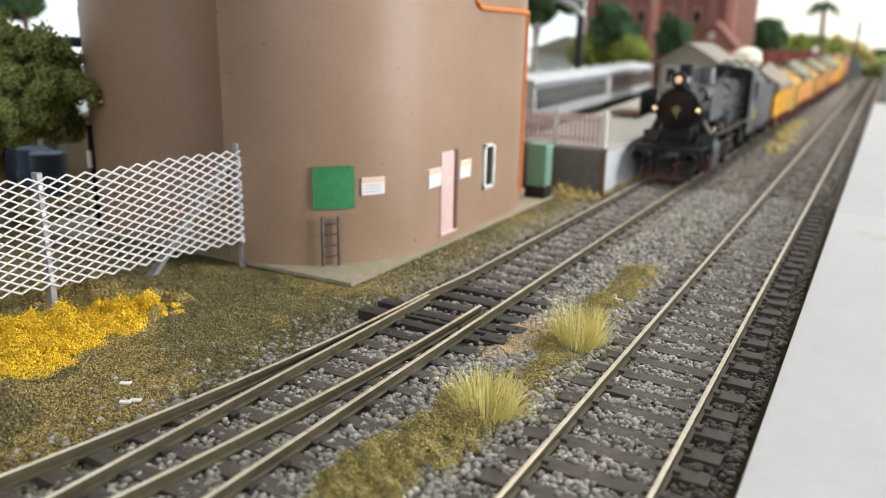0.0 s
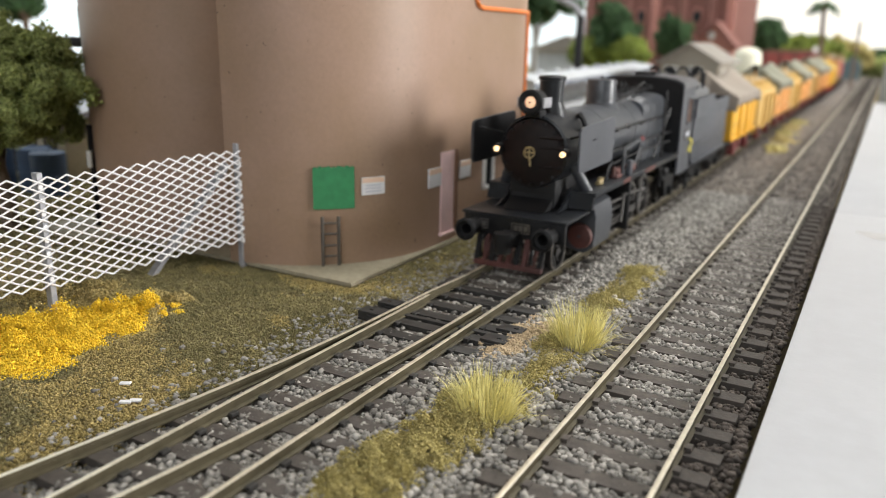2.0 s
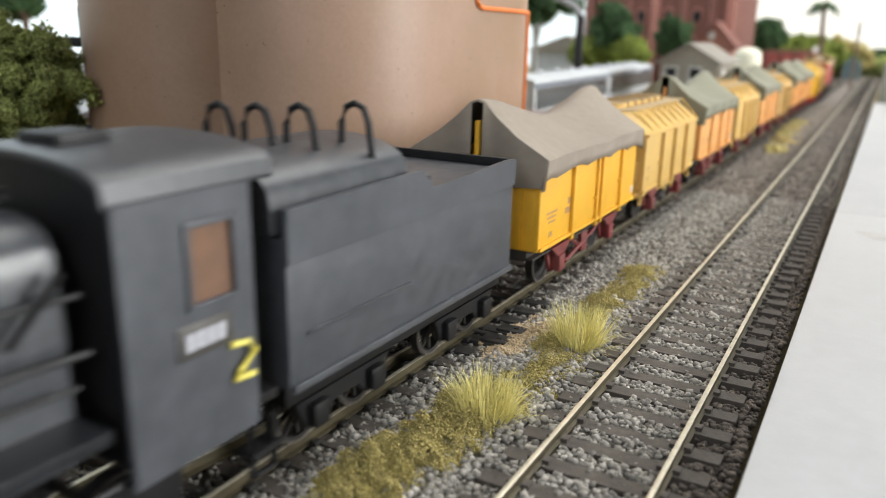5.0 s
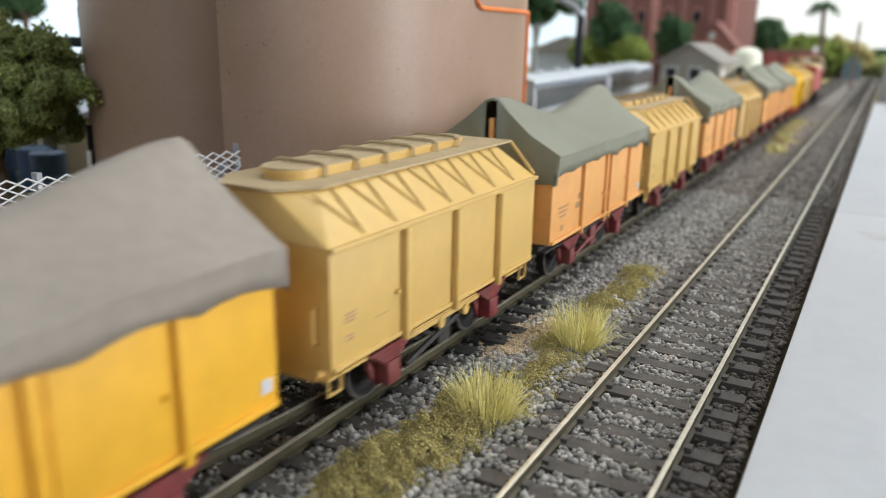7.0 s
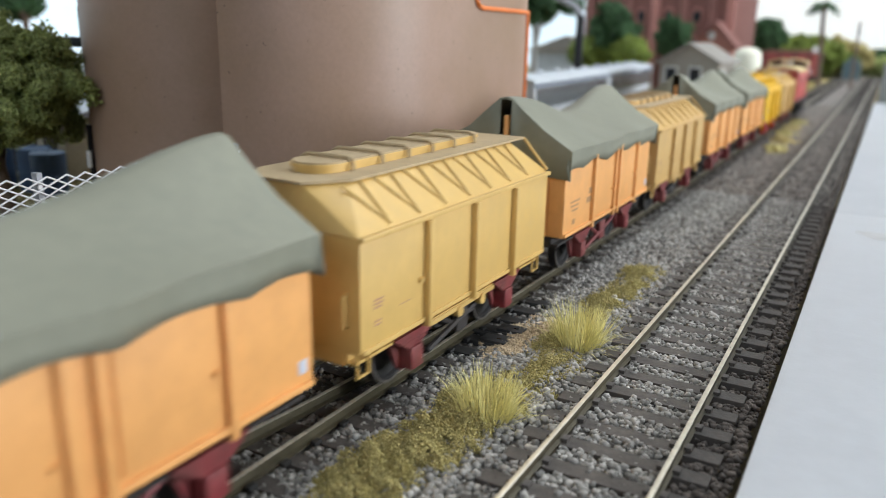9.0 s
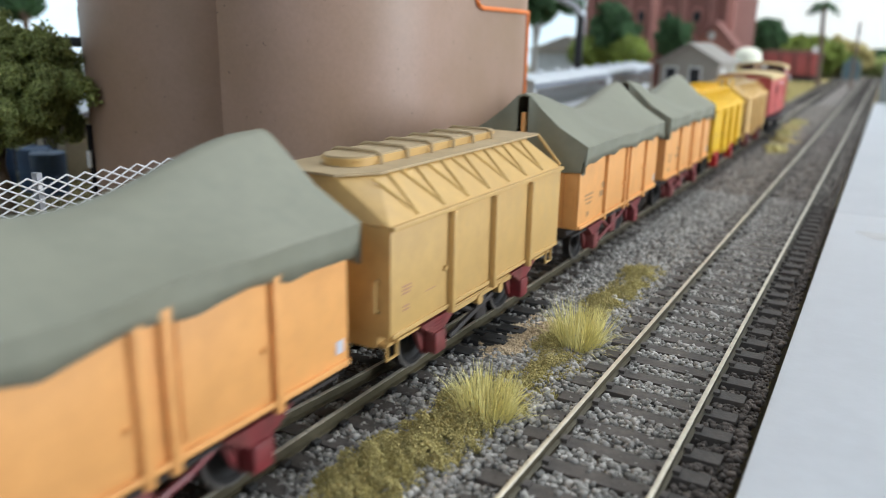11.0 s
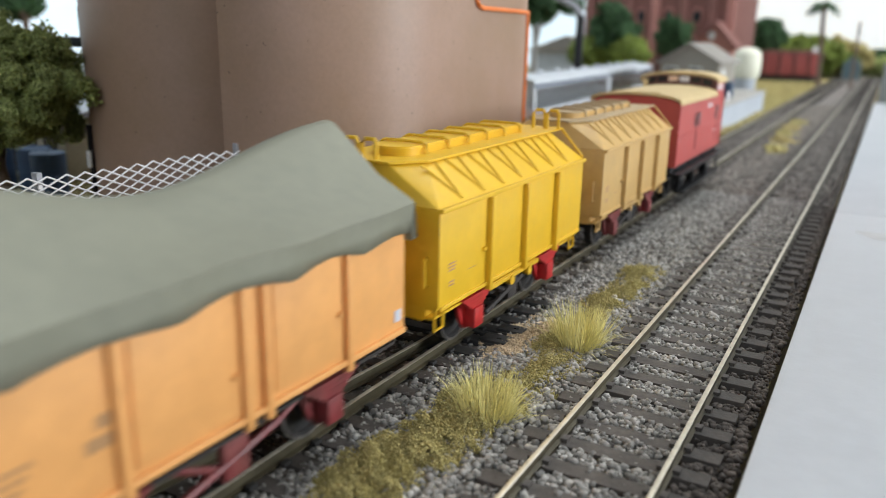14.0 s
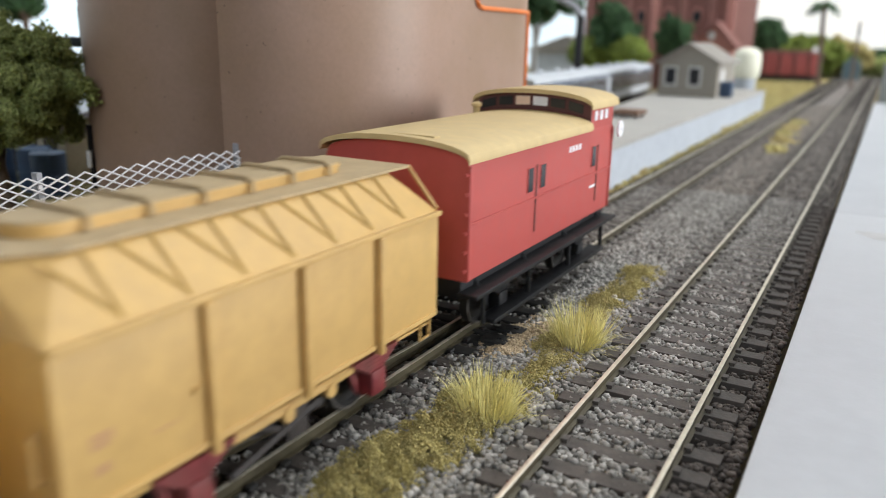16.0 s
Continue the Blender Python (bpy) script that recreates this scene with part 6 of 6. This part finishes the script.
def palm(x, y, h):
    p = thing("palm_tree", "slender palm tree with a drooping crown", "palm tree", (x, y, GZ))
    bm = bmn()
    tube(bm, [(0, 0, -1), (-2, 0, h * .4), (-5, 0, h * .75), (-7, 0, h)], 3.4, 10)
    part("trunk", bm, "bark", p)
    for k in range(22):
        a, up = 2 * math.pi * k / 22 + rs.uniform(-.1, .1), rs.uniform(-.1, 1.0)
        L = rs.uniform(24, 32)
        dx, dy = math.cos(a), math.sin(a)
        bm = bmn()
        rows = []
        for i in range(6):
            f = i / 5
            c = Vector((-7 + dx * L * f * .9, dy * L * f * .9, h + L * ((.3 + .8 * up) * f - .95 * f * f)))
            w = 2.6 * math.sin(math.pi * min(1, .15 + f * .85)) + .2
            rows.append([bm.verts.new(c + Vector((-dy * w, dx * w, -w * .4))), bm.verts.new(c + Vector((0, 0, .5))), bm.verts.new(c + Vector((dy * w, -dx * w, -w * .4)))])
        for r0, r1 in zip(rows, rows[1:]):
            for i in range(2):
                bm.faces.new((r0[i], r0[i + 1], r1[i + 1], r1[i]))
        bm.verts.ensure_lookup_table()
        fr = part("frond", bm, "leaf_dark", p)
        so = fr.modifiers.new("thickness", "SOLIDIFY")
        so.thickness = .0004


palm(-14, 1300, 118)
palm(-176, 1420, 134)

# hut on the platform
hut = thing("platform_hut", "small grey weatherboard hut with a gabled iron roof", "hut")
PZ = 16.3
bm = bmn()
prism(bm, [(-85, PZ), (-40, PZ), (-40, 43.5), (-62.5, 56.5), (-85, 43.5)], "y", 640, 715)
part("wall", bm, "hut", hut)
for i in range(9):
    bm = bmn()
    box(bm, -85.4, -39.6, 639.4, 640.1, PZ + .6 + i * 3.0, PZ + 3.2 + i * 3.0)
    part("weatherboard", bm, "hut", hut)
for sx in (-1, 1):
    bm = bmn()
    prism(bm, [(-62.5, 56.6), (-62.5 + sx * 26, 41.6), (-62.5 + sx * 26, 43.4), (-62.5, 58.6)], "y", 634, 722)
    part("roof", bm, "hut_roof", hut, "grey corrugated iron roof slope")
for x in (-76, -57):
    bm = bmn()
    box(bm, x - 5.2, x + 5.2, 638.6, 639.6, 24.5, 40, .3)
    wn = part("window", bm, "white_paint", hut, "white window frame")
    bm = bmn()
    box(bm, x - 4, x + 4, 638.1, 638.7, 25.8, 38.8)
    part("pane", bm, "window_dark", wn, "dark window pane")
bm = bmn()
box(bm, -40.2, -39.4, 655, 668, PZ, 38, .2)
part("door", bm, "white_paint", hut, "pale side door")
bin_ = thing("storage_bin", "navy blue storage bin on the platform", "bin")
bm = bmn()
box(bm, -45, -31, 655, 668, PZ, 27, .6)
part("body", bm, "blue", bin_)
bm = bmn()
box(bm, -45.6, -30.4, 654.4, 668.6, 27, 28.4, .4)
part("lid", bm, "blue", bin_)
pallet = thing("flat_trolley", "low rusty brown luggage trolley on the platform", "trolley")
bm = bmn()
box(bm, -58, -42, 430, 450, PZ + 2, PZ + 4, .3)
part("deck", bm, "rust_edge", pallet)
for x in (-56, -44):
    for y in (433, 447):
        bm = bmn()
        cyl(bm, (x, y, PZ + 1.4), 1.4, 1.2, "x", 12)
        part("wheel", bm, "under", pallet)

tank = thing("water_tank", "round cream white water tank", "tank")
bm = bmn()
lathe(bm, [(11.5, 26), (13.2, 30), (13.4, 44), (12.2, 50), (8, 54), (2, 55.4)], (-45, 812, 0), "z", 32)
part("vessel", bm, "tank_cream", tank)
bm = bmn()
lathe(bm, [(10, GZ), (10, 26), (9, 26)], (-45, 812, 0), "z", 24)
part("stand", bm, "plat_face", tank)


def carriage(x0, y0, x1, y1, label):
    L = math.hypot(x1 - x0, y1 - y0)
    rz = math.degrees(math.atan2(-(x1 - x0), y1 - y0))
    c = thing("passenger_carriage", label, "carriage", (x0, y0, 0), "stabled carriages", rz=rz)
    bm = bmn()
    prism(bm, [(-16, 11), (16, 11), (16, 33.4), (-16, 33.4)], "y", 0, L)
    part("body", bm, "silver", c)
    bm = bmn()
    prism(bm, arch(16.6, 33.4, 36.8, bulge=.7), "y", -.6, L + .6)
    part("roof", bm, "pale_roof", c, "pale grey rounded roof")
    n = int(L / 7)
    for k in range(n):
        bm = bmn()
        y = 5 + k * (L - 10) / n
        box(bm, 15.9, 16.25, y, y + 4.7, 17.8, 30.4, .1)
        part("window", bm, "window_dark", c)
    bm = bmn()
    box(bm, 15.9, 16.4, .5, L - .5, 31.2, 32.6)
    part("window_band", bm, "blue", c, "dark blue cant rail band")
    for k in range(5):
        bm = bmn()
        cyl(bm, (0, L * (k + .5) / 5, 38), 2.2, 2.4, "z", 10)
        part("roof_vent", bm, "silver", c)
    bm = bmn()
    box(bm, -14, 14, 4, L - 4, 6.5, 11, .4)
    part("underframe", bm, "under", c)
    for y in (24, 46, L - 46, L - 24):
        bm = bmn()
        cyl(bm, (0, y, 2.4), 5.4, 26, "x", 16)
        part("wheelset", bm, "under", c)


carriage(-118, 420, -135, 612, "silver passenger carriage with a row of dark windows")
carriage(-135.6, 617, -154, 815, "silver passenger carriage with a row of dark windows")
crane_ = thing("water_crane", "tall black water crane pipe behind the carriages", "water crane")
bm = bmn()
lathe(bm, [(4.5, GZ), (4.5, 4), (3.4, 6), (3.3, 40), (4.2, 41), (4.2, 43), (3.3, 44), (3.3, 58), (4.1, 59), (4.1, 61), (3.3, 62), (3.3, 80)], (-168, 672, 0), "z", 16)
part("standpipe", bm, "loco_dark", crane_)
bm = bmn()
tube(bm, [(-168, 672, 78), (-169.7, 672, 83.7), (-174, 672, 87.6), (-194, 672, 97), (-217, 672, 107)], 3.0, 12)
part("arm", bm, "post_grey", crane_)

# brick building with piers, windows and a lower gabled wing
bb = thing("brick_building", "tall red brick mill building with arched windows", "building")
part("wall", box(bmn(), -318, -113, 1100, 1300, GZ, 230, .5), "brick", bb)
for x in (-310, -292, -254, -216, -178, -140, -116):
    bm = bmn()
    box(bm, x - 5, x + 5, 1094, 1101, GZ, 226, .4)
    part("pier", bm, "brick_light" if x in (-216, -116) else "brick", bb)
for x in (-273, -235, -197, -159):
    for z in (46, 84, 122, 160):
        bm = bmn()
        prism(bm, [(x - 7, z), (x + 7, z), (x + 7, z + 15), (x + 4, z + 20), (x - 4, z + 20), (x - 7, z + 15)], "y", 1097.5, 1100.5)
        w = part("window", bm, "brick_light", bb, "arched brick window surround")
        bm = bmn()
        prism(bm, [(x - 5, z + 1.5), (x + 5, z + 1.5), (x + 5, z + 14), (x, z + 18), (x - 5, z + 14)], "y", 1096.8, 1097.7)
        part("pane", bm, "window_dark", w)
wing = thing("gabled_house", "light red gabled house beside the mill", "house")
bm = bmn()
prism(bm, [(-146, GZ), (-100, GZ), (-100, 56), (-123, 82), (-146, 56)], "y", 1040, 1094)
part("wall", bm, "brick_light", wing)
for sx in (-1, 1):
    bm = bmn()
    prism(bm, [(-123, 82.5), (-123 + sx * 29, 51), (-123 + sx * 29, 54), (-123, 86)], "y", 1034, 1095)
    part("roof", bm, "brick", wing, "red tiled roof slope")
bm = bmn()
lathe(bm, [(5, 0), (5, .8), (1, 1)], (-126, 1039, 68), "y", 20)
part("round_window", bm, "paper", wing, "round white gable window")
pale = thing("pale_shed", "long pale grey shed with a low roof", "shed")
part("wall", box(bmn(), -340, -238, 960, 1060, GZ, 46, .5), "pale_roof", pale)
bm = bmn()
prism(bm, [(-346, 44), (-232, 44), (-289, 64)], "y", 952, 1066)
part("roof", bm, "hut_roof", pale)
for k in range(2):
    y = 1440 + k * 62
    fw = thing("far_goods_wagon", "dull red goods wagon standing on a far siding", "goods wagon", (-76, y, 0), "far red wagons")
    part("body", box(bmn(), -50, 46, 0, 54, 8, 44, .8), "red_wagon", fw)
    part("roof", prism(bmn(), [(-51, 44), (47, 44), (30, 49), (-34, 49)], "y", -1, 55), "brick", fw)
    for x in (-36, -12, 12, 34):
        part("rib", box(bmn(), x - 2, x + 2, -1.2, 0.2, 8, 44), "van_trim", fw)
    part("underframe", box(bmn(), -46, 42, 4, 50, GZ + .2, 8, .5), "under", fw)
part("end_board", box(bmn(), 32, 46.4, -1.6, 0, 10, 56, .5), "white_paint", fw, "pale end board")
sg = thing("signal_post", "slim grey signal post beside the far track", "signal")
bm = bmn()
lathe(bm, [(2.2, GZ), (2.0, 40), (1.6, 90), (.8, 94)], (30, 1300, 0), "z", 12)
part("post", bm, "bark", sg)
bm = bmn()
box(bm, 28.4, 31.6, 1297, 1298, 74, 84, .4)
part("lamp_head", bm, "loco_dark", sg, "dark signal head")
teal = thing("far_shed", "hazy blue-grey shed near the horizon", "shed")
bm = bmn()
prism(bm, [(0, GZ), (30, GZ), (30, 26), (14, 40), (0, 26)], "y", 1640, 1680)
part("wall", bm, "teal", teal)
wall_ = thing("low_white_wall", "low white wall across the far end", "wall")
part("wall", box(bmn(), -60, 140, 1960, 1975, GZ, 26, .5), "white_paint", wall_)
fp = thing("board_end_post", "grey-green upright at the end of the board", "post")
part("upright", box(bmn(), 72, 140, 905, 935, -40, 42, .6), "grey_green", fp)
# siding buildings behind the fence
low = thing("lean_to_shed", "tan lean-to shed behind the mesh fence", "shed")
bm = bmn()
box(bm, -262, -216, 196, 236, GZ, 22, .4)
part("wall", bm, "slab", low)
bm = bmn()
prism(bm, [(190, 21), (240, 30), (240, 32), (190, 23)], "x", -266, -213)
part("roof", bm, "post_grey", low)
for x in (-254, -240, -226):
    bm = bmn()
    box(bm, x - 4, x + 4, 195.2, 196.2, -2, 17)
    part("opening", bm, "window_dark", low)
crate = thing("oil_drum", "dark blue-grey drum beside the shed", "drum", (-198, 176, GZ))
bm = bmn()
lathe(bm, [(6, 0), (6.4, .4), (6.4, 8), (6.7, 8.4), (6.4, 8.8), (6.4, 17), (6, 17.4), (1, 17.2)], (0, 0, 0), "z", 24)
part("drum", bm, "blue", crate)
for dx, dy in ((-15, 4), (-31, -2)):
    copy_thing(crate, pose((-198 + dx) * S, (176 + dy) * S, GZ * S))
turf2 = patch(9000, -300, -150, 60, 230)
stuff("turf", scatter_mesh("turf", np.c_[turf2, GZ + rng.uniform(-.2, .6, len(turf2))], rng.uniform(1.2, 2.6, len(turf2)), "turf", .7, .5, "flock"), "olive turf behind the fence", "turf")
turf3 = np.vstack([patch(5000, -130, -30, 805, 1600), patch(2500, -30, -16, 300, 1600)])
stuff("turf", scatter_mesh("turf", np.c_[turf3, GZ + rng.uniform(-.2, 1.5, len(turf3))], rng.uniform(3, 6, len(turf3)), "moss", .6, .5, "flock"), "golden dry grass beyond the platform", "turf")
# backdrop boards, glowing a little in place of light falling on them
solid("backdrop_north", box(bmn(), -700, 900, 2302, 2312, -40, 640), "backdrop_cream", "plain cream white painted backdrop board, made to glow", "backdrop", kind="structure")
solid("backdrop_west", box(bmn(), -712, -702, -300, 2312, -40, 640), "backdrop_blue", "pale blue painted sky backdrop board, made to glow", "backdrop", kind="structure")


def motions():
    """The train runs towards the viewer at a steady pace; every wheel rolls."""
    for ob, off in TRAIN:
        rows = [(t, pose(0, (off - SPEED * (t - 7.0)) * S, 0)) for t in (0.0, 4.0, 8.0, 12.0, 16.0)]
        walk(ob, rows)
    for ob, at, r in WHEELS:
        turn = math.degrees(SPEED / r)
        n = int(math.ceil(16.0 * turn / 70.0))
        walk(ob, [(16.0 * k / n, pose(at[0] * S, at[1] * S, at[2] * S, 16.0 * k / n * turn, 0, 0)) for k in range(n + 1)])
    turn = math.degrees(SPEED / 7.2)
    n = int(math.ceil(16.0 * turn / 45.0))
    for ob, throw in RODS:
        walk(ob, [(16.0 * k / n, pose(0, throw * math.cos(radians(16.0 * k / n * turn)) * S, throw * math.sin(radians(16.0 * k / n * turn)) * S)) for k in range(n + 1)])


motions()
